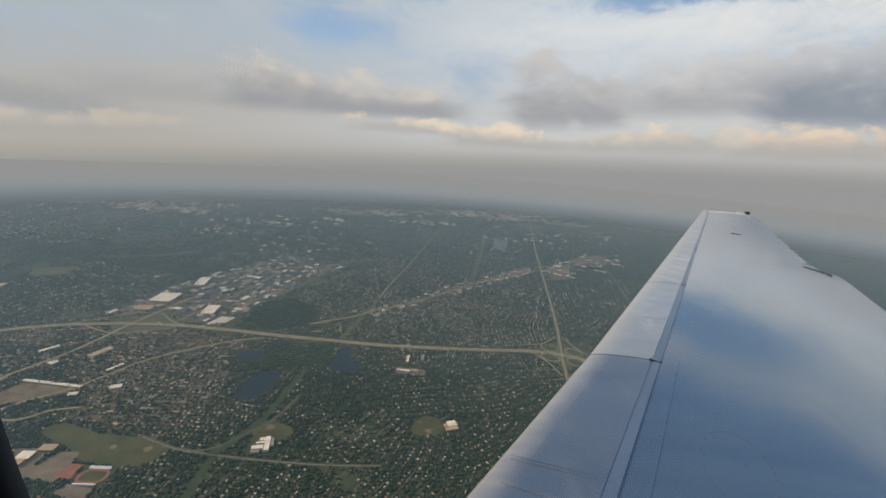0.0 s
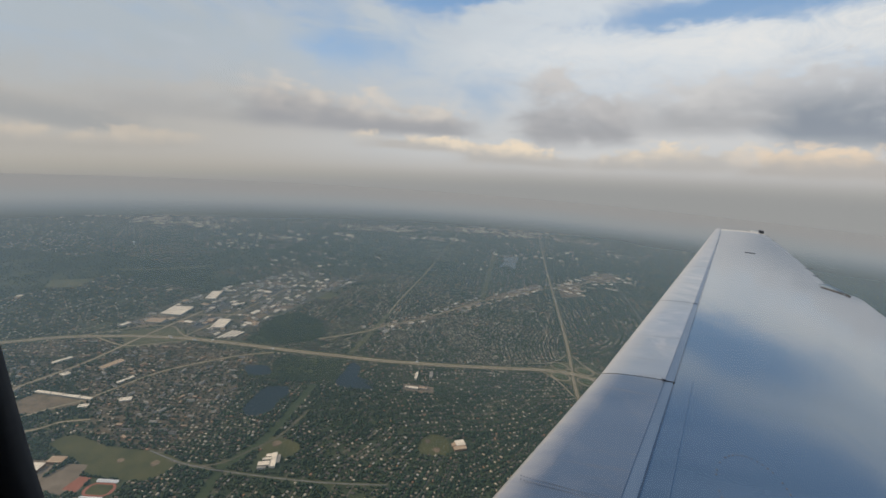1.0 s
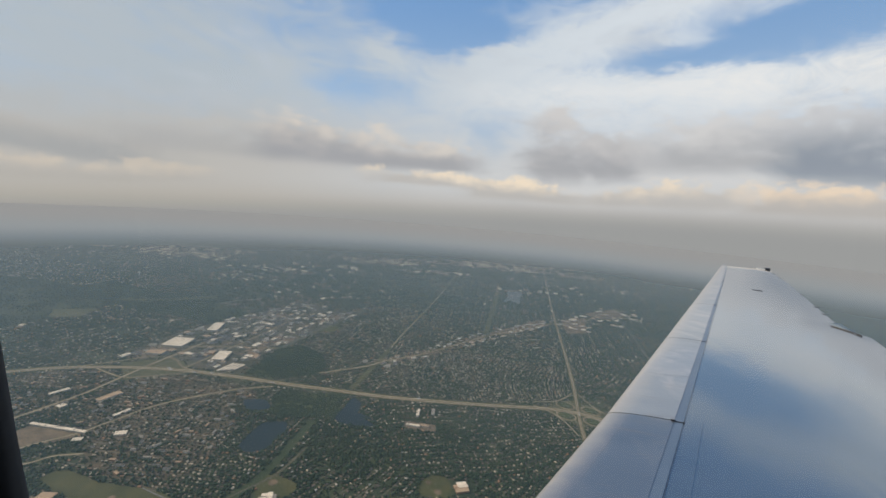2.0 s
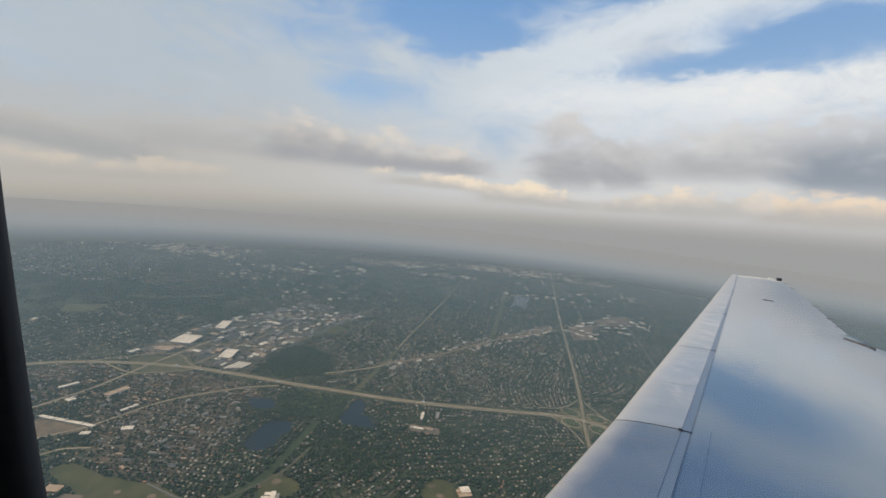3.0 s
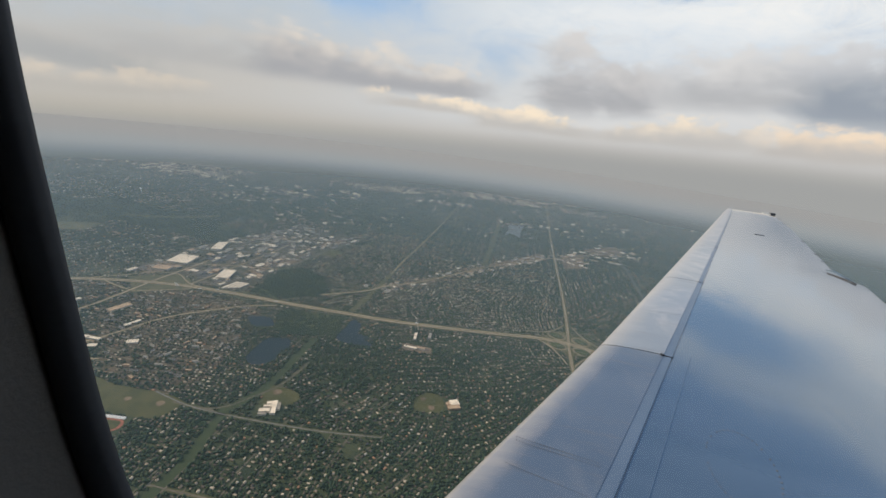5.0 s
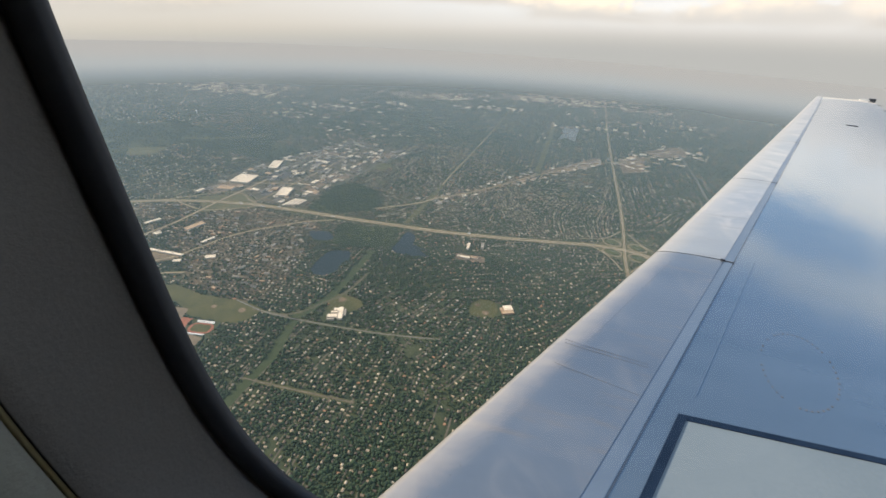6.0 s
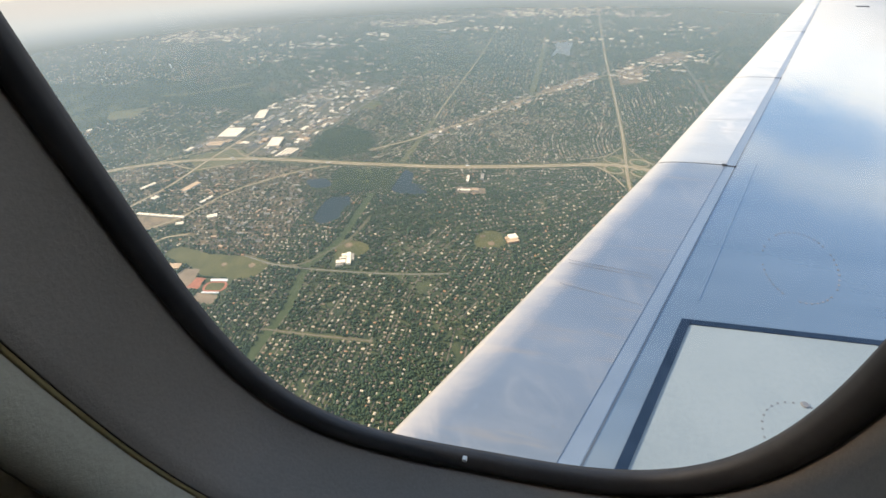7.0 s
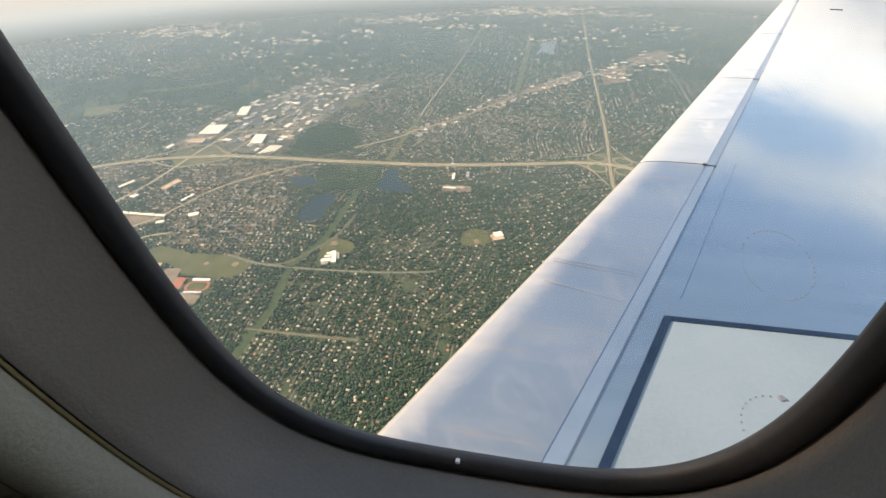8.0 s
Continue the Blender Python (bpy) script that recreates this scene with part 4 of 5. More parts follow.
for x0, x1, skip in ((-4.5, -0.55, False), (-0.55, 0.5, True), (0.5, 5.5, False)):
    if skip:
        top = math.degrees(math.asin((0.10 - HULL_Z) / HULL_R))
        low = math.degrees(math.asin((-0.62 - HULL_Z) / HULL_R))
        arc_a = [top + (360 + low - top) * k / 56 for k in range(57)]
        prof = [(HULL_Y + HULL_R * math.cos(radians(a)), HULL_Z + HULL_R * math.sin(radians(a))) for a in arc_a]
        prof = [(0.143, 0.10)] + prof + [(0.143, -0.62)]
        # unseen slot added in the far side of the hull to let daylight in
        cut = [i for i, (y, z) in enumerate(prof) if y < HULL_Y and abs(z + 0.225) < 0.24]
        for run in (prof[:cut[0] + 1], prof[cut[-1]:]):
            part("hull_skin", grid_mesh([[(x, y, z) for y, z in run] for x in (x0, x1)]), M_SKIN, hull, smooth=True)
    else:
        part("hull_skin", grid_mesh([[(x, y, z) for y, z in ring] for x in (x0, x1)], close=True), M_SKIN, hull, smooth=True)
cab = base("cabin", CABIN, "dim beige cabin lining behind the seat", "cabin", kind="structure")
# far wall left open in two unseen places, added to brighten the window wall
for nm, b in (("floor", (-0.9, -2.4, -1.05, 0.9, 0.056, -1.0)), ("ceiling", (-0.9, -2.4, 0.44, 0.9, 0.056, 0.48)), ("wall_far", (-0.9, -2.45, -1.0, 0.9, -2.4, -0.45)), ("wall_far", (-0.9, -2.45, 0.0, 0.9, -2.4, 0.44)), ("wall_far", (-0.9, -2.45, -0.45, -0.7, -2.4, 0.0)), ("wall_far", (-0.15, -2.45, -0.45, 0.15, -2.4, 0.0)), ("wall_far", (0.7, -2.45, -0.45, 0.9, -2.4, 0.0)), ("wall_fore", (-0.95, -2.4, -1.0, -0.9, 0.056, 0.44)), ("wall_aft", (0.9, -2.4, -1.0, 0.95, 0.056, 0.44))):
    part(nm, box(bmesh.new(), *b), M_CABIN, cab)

# ------------------------------------------------------------------ buildings


def building(name, x, y, w, d, h, turn, roof_mat, label, category, wall_mat=None, units=2, group="", doors=0):
    """A flat-roofed building: walls, roof with a parapet, plant on the roof, loading doors."""
    top = base(name, pose(x, y, 0, 0, 0, turn), label, category, group)
    part("wall", box(bmesh.new(), -w / 2, -d / 2, -0.2, w / 2, d / 2, h), wall_mat or M_WALL, top)
    bm = box(bmesh.new(), -w / 2 - 0.15, -d / 2 - 0.15, h + 0.004, w / 2 + 0.15, d / 2 + 0.15, h + 0.30)
    top_face = max(bm.faces, key=lambda f: f.calc_center_median().z)
    bmesh.ops.inset_region(bm, faces=[top_face], thickness=min(0.35, w * 0.06, d * 0.06))
    bmesh.ops.translate(bm, verts=top_face.verts, vec=(0, 0, -0.16))
    part("roof", bm, roof_mat, top)
    rr = random.Random(int(x * 7 + y * 13))
    for _ in range(units):
        ux, uy = rr.uniform(-0.35, 0.35) * w, rr.uniform(-0.35, 0.35) * d
        s = rr.uniform(0.5, 1.1)
        part("roof_unit", box(bmesh.new(), ux - s, uy - s * 0.7, h + 0.1, ux + s, uy + s * 0.7, h + 0.85), M_ROOF_G, top)
    for k in range(doors):
        px = -w / 2 + w * (k + 0.5) / doors
        part("loading_door", box(bmesh.new(), px - 0.6, -d / 2 - 0.12, 0.1, px + 0.6, -d / 2 - 0.005, 1.5), M_ROOF_G, top)
    KEEP_OUT.append((np.array([tuple((Matrix.Rotation(radians(turn), 2) @ Vector(c)) + Vector((x, y))) for c in ((-w / 2 - 1, -d / 2 - 1), (w / 2 + 1, -d / 2 - 1), (w / 2 + 1, d / 2 + 1), (-w / 2 - 1, d / 2 + 1))]), True, True))
    return top


# industrial estate: the large halls first, then rows of lesser ones along its streets
building("warehouse", -567, 884, 42, 50, 3.4, 2, M_ROOF_W, "very large warehouse with a white flat roof", "warehouse", units=5, doors=7)
building("warehouse", -447, 834, 24, 46, 3.2, 8, M_ROOF_W, "large white-roofed warehouse with loading doors", "warehouse", units=4, doors=5)
building("warehouse", -573, 823, 32, 20, 3.0, 4, M_ROOF_T, "low tan-roofed warehouse beside a ramp", "warehouse", units=3, doors=4)
building("warehouse", -551, 1000, 22, 58, 3.0, 12, M_ROOF_W, "long white-roofed warehouse beside woods", "warehouse", units=3, doors=3)
building("warehouse", -475, 846, 12, 16, 2.6, 8, M_ROOF_T, "small brick hall with orange-tan roof", "warehouse", M_BRICK, units=2)
for k in range(4):
    building("storage_row", -413 + 7.5 * k, 786 + 1.5 * k, 4.2, 40 - 4 * k, 1.8, -16, M_ROOF_W, "long narrow white-roofed storage building", "storage building", group="storage rows", units=0)
rng = random.Random(11)
ROOFS = ((M_ROOF_W, "white"), (M_ROOF_T, "tan"), (M_ROOF_G, "grey"), (M_ROOF_D, "dark grey"), (M_ROOF_W, "white"), (M_ROOF_G, "grey"))


def inside(poly, x, y):
    """Which of the points lie inside the outline."""
    x, y = np.asarray(x, float), np.asarray(y, float)
    hit = np.zeros(x.shape, bool)
    j = len(poly) - 1
    for i in range(len(poly)):
        xi, yi, xj, yj = *poly[i], *poly[j]
        if yi != yj:
            hit ^= ((yi > y) != (yj > y)) & (x < (xj - xi) * (y - yi) / (yj - yi) + xi)
        j = i
    return hit


def near_road(x, y, extra=0.0):
    """Which of the points lie on a road or its verge."""
    x, y = np.asarray(x, float), np.asarray(y, float)
    hit = np.zeros(x.shape, bool)
    for line, clear in ROADS:
        r = clear + extra
        if len(line) == 1:
            hit |= (x - line[0][0]) ** 2 + (y - line[0][1]) ** 2 < r * r
            continue
        box_ok = (x > line[:, 0].min() - r) & (x < line[:, 0].max() + r) & (y > line[:, 1].min() - r) & (y < line[:, 1].max() + r)
        idx = np.nonzero(box_ok & ~hit)[0]
        if not len(idx):
            continue
        px, py = x[idx], y[idx]
        best = np.full(len(idx), 1e18)
        for (ax, ay), (bx, by) in zip(line, line[1:]):
            ux, uy = bx - ax, by - ay
            t = np.clip(((px - ax) * ux + (py - ay) * uy) / (ux * ux + uy * uy + 1e-9), 0, 1)
            best = np.minimum(best, (px - ax - t * ux) ** 2 + (py - ay - t * uy) ** 2)
        hit[idx] |= best < r * r
    return hit


ESTATE = next(p for p, h, t in KEEP_OUT if abs(p[0][0] + 630) < 1)
taken = [(-567, 884, 36), (-447, 834, 27), (-573, 823, 20), (-551, 1000, 32), (-400, 790, 26), (-475, 846, 12), (-295, 1068, 24)]
count = 0
while count < 170:
    x, y = rng.uniform(-620, -250), rng.uniform(780, 1280)
    if not inside(ESTATE, [x], [y])[0] or near_road([x], [y], 3)[0]:
        continue
    w, d = rng.uniform(4, 11), rng.uniform(7, 24) * rng.uniform(0.6, 1.0)
    r = 0.5 * max(w, d)
    if any((x - a) ** 2 + (y - b) ** 2 < (r + c) ** 2 * 0.55 for a, b, c in taken):
        count += 0.004
        continue
    taken.append((x, y, r))
    mat, tone = ROOFS[rng.randrange(6)]
    building("warehouse", x, y, w, d, rng.uniform(1.8, 3.2), -12 + rng.choice((0, 0, 90)), mat, f"{tone}-roofed factory hall in the industrial estate", "warehouse", group="industrial halls", units=rng.randrange(1, 4), doors=rng.randrange(0, 3))
    count += 1

# school with a white stepped roof
school = base("school", pose(-190, 450, 0, 0, 0, 14), "white-roofed school of joined flat blocks", "school")
for x0, y0, x1, y1, h in ((-11, -8, 1, -2, 2.2), (3, -12, 8, 12, 2.6), (8.2, -4, 12, 9, 1.8), (-7, 1.5, 2, 4.5, 2.0), (-4, 6.5, 2.6, 11, 2.2), (-11, -13, -2, -10, 1.9), (1.2, -11, 2.8, 10, 1.5)):
    blk = part("block", box(bmesh.new(), x0, y0, -0.2, x1, y1, h), M_WALL, school)
    part("roof", box(bmesh.new(), x0 - 0.2, y0 - 0.2, h + 0.004, x1 + 0.2, y1 + 0.2, h + 0.3), M_ROOF_W if h > 1.95 else M_ROOF_G, blk, "white flat roof" if h > 1.95 else "grey flat roof")
KEEP_OUT.append((np.array([(-208, 432), (-172, 432), (-172, 470), (-208, 470)]), True, True))
school = base("school", pose(30, 505, 0, 0, 0, 20), "tan school with a pale flat roof", "school")
for x0, y0, x1, y1, h in ((-8, -7, 8, 0, 2.2), (-3, 0, 9, 10, 2.6), (-8, 2, -3, 7, 1.9)):
    blk = part("block", box(bmesh.new(), x0, y0, -0.2, x1, y1, h), M_BRICK, school)
    part("roof", box(bmesh.new(), x0 - 0.2, y0 - 0.2, h + 0.004, x1 + 0.2, y1 + 0.2, h + 0.3), M_ROOF_T if x0 < -4 else M_ROOF_W, blk)
KEEP_OUT.append((np.array([(15, 492), (46, 492), (46, 522), (15, 522)]), True, True))
school = base("school", pose(-434, 398, 0, 0, 0, 4), "large tan school with orange-brown courtyards", "school")
for x0, y0, x1, y1, h, m in ((-20, -20, -16, 16, 2.2, M_ROOF_T), (-13, -18, -9, 18, 2.2, M_ROOF_T), (-9, -4, 14, 4, 2.8, M_ROOF_T), (2, 4, 16, 16, 3.0, M_ROOF_W), (14, 18, 30, 28, 2.6, M_ROOF_T), (-9, -12, 10, -8, 2.0, M_ROOF_W)):
    blk = part("block", box(bmesh.new(), x0, y0, -0.2, x1, y1, h), M_BRICK, school)
    part("roof", box(bmesh.new(), x0 - 0.2, y0 - 0.2, h + 0.004, x1 + 0.2, y1 + 0.2, h + 0.3), m, blk)

# stadium: track, turf, stands
sx, sy = -339, 388
stad = base("stadium", pose(sx, sy, 0, 0, 0, 2), "small stadium with red track round green turf", "stadium")


def oval(bm, a, b, r, z0, z1):
    pts = []
    for k in range(36):
        q = math.tau * k / 36
        pts.append((math.copysign(a - r, math.cos(q)) + r * math.cos(q), math.copysign(b - r, math.sin(q)) + r * math.sin(q)))
    return prism(bm, pts, z0, z1)


part("track", oval(bmesh.new(), 15, 10, 9.5, -0.2, 0.14), M_TRACK, stad)
part("turf", oval(bmesh.new(), 11.5, 7.2, 5, 0.0, 0.19), M_FIELD, stad)
for s in (-1, 1):
    bm = bmesh.new()
    for k in range(4):
        box(bm, -11, s * (10.6 + 0.7 * k) - 0.35, 0.0, 11, s * (10.6 + 0.7 * k) + 0.349, 0.5 + 0.4 * k)
    part("stand", bm, M_STEEL, stad, "pale stepped stand")
KEEP_OUT.append((np.array([(sx - 18, sy - 15), (sx + 18, sy - 15), (sx + 18, sy + 15), (sx - 18, sy + 15)]), True, True))

# shopping strip, offices and shops
building("shopping_strip", -515, 546, 84, 5.0, 2.0, -5, M_ROOF_W, "long white-roofed strip of shops", "shops", units=6, doors=12)
building("office_building", 221, 476, 6, 16, 3.0, 0, M_ROOF_W, "white three-winged office block among trees", "office", units=1)
for t in (120, 240):
    building("office_wing", 221 - 9 * math.sin(radians(t)), 478 + 9 * math.cos(radians(t)), 5.5, 15, 2.9, t, M_ROOF_W, "white wing of a three-winged office block", "office", units=1)
building("apartment_building", -44, 642, 20, 5, 2.2, -6, M_ROOF_W, "flat white-roofed hall beside a lake", "hall", units=2)
building("apartment_building", -26, 644, 12, 6, 2.2, -6, M_ROOF_T, "flat tan-roofed hall beside a lake", "hall", units=2)
building("apartment_building", -40, 682, 4, 22, 2.4, -3, M_ROOF_W, "narrow white-roofed block by the freeway", "apartments", units=1)
building("apartment_building", -16, 690, 5, 18, 2.4, -3, M_ROOF_G, "narrow grey-roofed block by the freeway", "apartments", units=1)
building("shop", -600, 640, 6, 26, 2.2, -28, M_ROOF_W, "long white-roofed shop by the main road", "shop", units=2)
building("shop", -560, 600, 10, 10, 2.2, -20, M_ROOF_W, "square white-roofed shop by the main road", "shop", units=2)
building("shop", -520, 640, 12, 34, 2.2, -20, M_ROOF_T, "long tan-roofed shop by the main road", "shop", units=2)
building("shop", -467, 598, 4.5, 24, 2.0, -22, M_ROOF_W, "narrow white-roofed building among houses", "shop", units=1)
building("shop", -430, 548, 14, 9, 2.0, 24, M_ROOF_W, "white L-plan building among trees", "shop", units=1)
building("shop", -470, 525, 11, 7, 2.0, 20, M_ROOF_W, "white flat building among trees", "shop", units=1)
building("shop", -590, 490, 26, 14, 2.0, -15, M_ROOF_T, "tan-roofed building on bare ground", "shop", M_BRICK, units=2)
building("shop", -545, 478, 22, 10, 2.0, 12, M_ROOF_T, "orange-tan roofed building on bare ground", "shop", M_BRICK, units=2)
for k in range(11):
    building("apartment_building", -676 + 14 * (k % 4) + rng.uniform(-2, 2), 556 + 16 * (k // 4) + rng.uniform(-2, 2), 10, 4.2, 2.2, -25 + rng.choice((0, 90)), M_ROOF_W, "white-roofed apartment block in a row", "apartments", group="apartment blocks", units=0)
shop_line = smooth_line([(-150, 862), (-129, 892), (-43, 964), (57, 1081), (92, 1118), (208, 1225), (305, 1300), (400, 1347)], 4.0)
for k in range(72):
    i = rng.randrange(2, len(shop_line) - 2)
    d = (shop_line[i + 1] - shop_line[i - 1]).normalized()
    s = rng.choice((-1, 1)) * rng.uniform(7.0, 26.0)
    x, y = shop_line[i].x - d.y * s, shop_line[i].y + d.x * s
    if near_road([x], [y], 2.5)[0] or any((x - a) ** 2 + (y - b) ** 2 < 90 for a, b, _ in taken):
        continue
    taken.append((x, y, 5))
    mat, tone = ROOFS[k % 4]
    building("shop", x, y, rng.uniform(5, 14), rng.uniform(4.5, 8), rng.uniform(1.6, 2.6), math.degrees(math.atan2(d.y, d.x)), mat, f"{tone}-roofed shop along the commercial road", "shop", group="shops along the commercial road", units=rng.randrange(0, 3))
for k in range(9):
    i = 8 + 9 * k
    if i >= len(shop_line) - 2:
        break
    q = shop_line[i]
    pts = [(q.x + rng.uniform(12, 24) * math.cos(a), q.y + rng.uniform(10, 20) * math.sin(a)) for a in [math.tau * j / 9 for j in range(9)]]
    tagged(part("parking_lot", prism(bmesh.new(), pts, -0.3, 0.05), M_DIRT), "tan paved ground around roadside shops", "parking lot", kind="structure")
for k in range(70):
    x, y = rng.uniform(315, 620), rng.uniform(1200, 1560)
    if near_road([x], [y], 4)[0] or abs((y - 1210) - 1.2 * (x - 325)) > 120:
        continue
    building("shop", x, y, rng.uniform(6, 20), rng.uniform(5, 12), rng.uniform(1.8, 3.0), rng.choice((35, 35, -8, 125)), M_ROOF_W if k % 2 else M_ROOF_T, "pale-roofed shop on cleared land", "shop", group="outlying shops", units=1)
for k in range(6):
    building("apartment_building", 338 + 8 * k, 668 - 3 * (k % 3) + 8 * (k % 2), 4, 18, 2.0, 24 - 6 * k, M_ROOF_T, "tan-roofed apartment row near the freeway", "apartments", group="apartment rows", units=0)

# close-set rows of low blocks in the town west of the ponds
count = 0
while count < 110:
    x, y = rng.uniform(-680, -300), rng.uniform(470, 720)
    count += 0.02
    if not any(inside(p, [x], [y])[0] for p in SPARSE) or near_road([x], [y], 3)[0] or any(h and inside(p, [x], [y])[0] for p, h, _ in KEEP_OUT) or any((x - a) ** 2 + (y - b) ** 2 < 80 for a, b, _ in taken):
        continue
    taken.append((x, y, 5))
    mat, tone = ((M_ROOF_G, "grey"), (M_ROOF_T, "orange-tan"), (M_ROOF_D, "dark grey"), (M_ROOF_G, "grey"), (M_ROOF_T, "tan"), (M_ROOF_D, "dark grey"))[rng.randrange(6)]
    building("apartment_building", x, y, rng.uniform(5, 11), rng.uniform(2.2, 3.4), rng.uniform(1.6, 2.4), rng.choice((4, 4, -24, 66, 94)), mat, f"long low {tone}-roofed block among town houses", "apartments", M_BRICK if "tan" in tone else None, group="town blocks", units=0)
    count += 1

# water towers
for x, y, h in ((474, 977, 11), (-1066, 1447, 12), (-541, 2422, 13)):
    tw = base("water_tower", pose(x, y, 0), "white water tower standing over trees", "water tower")
    bm = bmesh.new()
    bmesh.ops.create_cone(bm, segments=14, cap_ends=True, radius1=1.5, radius2=0.8, depth=h - 3, matrix=pose(0, 0, (h - 3) / 2))
    part("stem", bm, M_STEEL, tw, smooth=True)
    bm = bmesh.new()
    bmesh.ops.create_uvsphere(bm, u_segments=18, v_segments=10, radius=3.4, matrix=pose(0, 0, h - 1.5) @ Matrix.Diagonal((1, 1, 0.72, 1)))
    part("tank", bm, M_STEEL, tw, smooth=True)


# vehicles on the freeway and main road
def vehicle(kind):
    w, l, h = (0.62, 1.6, 0.5) if kind == "car" else (0.85, 5.0, 1.25)
    top = base(kind, Matrix(), "pale car on the freeway" if kind == "car" else "white box truck on the freeway", "car" if kind == "car" else "truck", "traffic")
    bm = box(bmesh.new(), -w / 2, -l / 2, 0.12, w / 2, l / 2, h * (0.6 if kind == "car" else 1.0))
    bmesh.ops.bevel(bm, geom=bm.edges[:], offset=0.06, segments=1, affect="EDGES")
    part("body", bm, M_CAR, top)
    if kind == "car":
        part("cabin_top", box(bmesh.new(), -w * 0.42, -l * 0.28, h * 0.6, w * 0.42, l * 0.22, h), M_TYRE, top)
    else:
        part("cab", box(bmesh.new(), -w / 2, l / 2 + 0.1, 0.12, w / 2, l / 2 + 0.9, 0.95), M_CAR, top)
    for sx_ in (-1, 1):
        for f in (-0.32, 0.32):
            bm = bmesh.new()
            bmesh.ops.create_cone(bm, cap_ends=True, segments=8, radius1=0.13, radius2=0.13, depth=0.1, matrix=pose(sx_ * w * 0.47, f * l, 0.13, 0, 90))
            part("wheel", bm, M_TYRE, top)
    return top


car, truck = vehicle("car"), vehicle("truck")
spots = []
for k in range(46):
    ln = free_line if k % 3 else art_line
    i = rng.randrange(20, len(ln) - 4)
    d = (ln[i + 1] - ln[i]).normalized()
    s = Vector((-d.y, d.x)) * (rng.choice((-1, 1)) * ((3.7 if k % 3 else 2.5) + rng.choice((-0.8, 0.8))))
    spots.append((ln[i] + s, math.degrees(math.atan2(-d.x, d.y)), 0.23 if k % 3 else 0.19, k % 5 == 0))
first = {True: truck, False: car}
used = set()
for q, a, z, big in spots:
    m = pose(q.x, q.y, z, 0, 0, a)
    if big not in used:
        used.add(big)
        first[big].matrix_basis = m
    else:
        copy_thing(first[big], m)

# ------------------------------------------------------------------ streets, houses and trees of the suburbs
# centre, direction of the streets in degrees, bend per metre, spacing of streets, share of lots built
DISTRICTS = [
    (-110, 510, 58, 0.0016, 19, 0.85), (-120, 590, 40, 0.0022, 19, 0.8), (-40, 600, 20, -0.002, 20, 0.85), (-150, 390, 78, 0.0, 19, 0.85),
    (-200, 300, 82, 0.0, 17, 0.9), (-300, 300, 84, 0.0, 18, 0.75), (-420, 320, 80, 0.0, 20, 0.5), (-90, 300, 84, 0.0, 17, 0.9),
    (0, 400, 64, 0.0018, 19, 0.8), (80, 330, 80, 0.002, 19, 0.8), (110, 470, 48, 0.0025, 19, 0.8), (100, 600, 28, 0.003, 19, 0.85), (160, 690, 8, 0.002, 19, 0.85),
    (270, 560, 85, 0.0, 20, 0.75), (300, 640, 80, 0.0, 20, 0.7), (280, 400, 82, 0.0, 20, 0.7), (-360, 560, 4, 0.0008, 15, 1.0), (-320, 500, 2, -0.001, 15, 1.0), (-400, 620, 6, 0.001, 15, 1.0),
    (-290, 590, 78, 0.0, 16, 1.0), (-440, 690, 5, 0.0, 16, 1.0), (-480, 690, -4, 0.0, 17, 0.9), (-640, 640, 3, 0.0, 18, 0.9), (-720, 600, 70, 0.0, 18, 0.8), (-620, 560, 65, 0.0, 18, 0.8),
    (-240, 1000, 82, 0.0, 17, 0.9), (-190, 830, 60, 0.002, 18, 0.8), (-60, 830, 58, 0.003, 17, 1.0), (40, 830, 12, 0.0025, 17, 1.0), (140, 860, 80, -0.002, 17, 1.0), (-30, 1130, 24, 0.002, 20, 0.7),
    (60, 1250, 84, 0.0, 20, 0.6), (200, 1050, 8, 0.002, 20, 0.7), (330, 850, 40, 0.0025, 20, 0.65), (330, 1020, 84, 0.0, 20, 0.6), (420, 1150, 84, 0.0, 24, 0.5), (-700, 780, 70, 0.0, 19, 0.7), (-760, 900, 75, 0.0, 22, 0.6), (-480, 1300, 60, 0.0, 20, 0.7), (-200, 1200, 16, 0.001, 19, 0.8), (-560, 450, 60, 0, 20, 0.6), (-550, 350, 70, 0, 20, 0.5), (-60, 200, 84, 0, 18, 0.8), (-180, 200, 84, 0, 18, 0.8),
]
gen = np.random.default_rng(5)
for gx in range(-2300, 1200, 270):
    for gy in range(1420, 2300, 240):
        DISTRICTS.append((gx + gen.uniform(-70, 70), gy + gen.uniform(-60, 60), gen.choice((84, 80, 66, -4)), gen.uniform(-0.001, 0.001), 24, gen.uniform(0.12, 0.6)))
cent = np.array([(d[0], d[1]) for d in DISTRICTS], float)


def in_view(x, y):
    """The stretch of land that lies before the window."""
    return (y > 120) & (y < 2400) & (x > -1.25 * y - 120) & (x < 0.52 * y + 60)


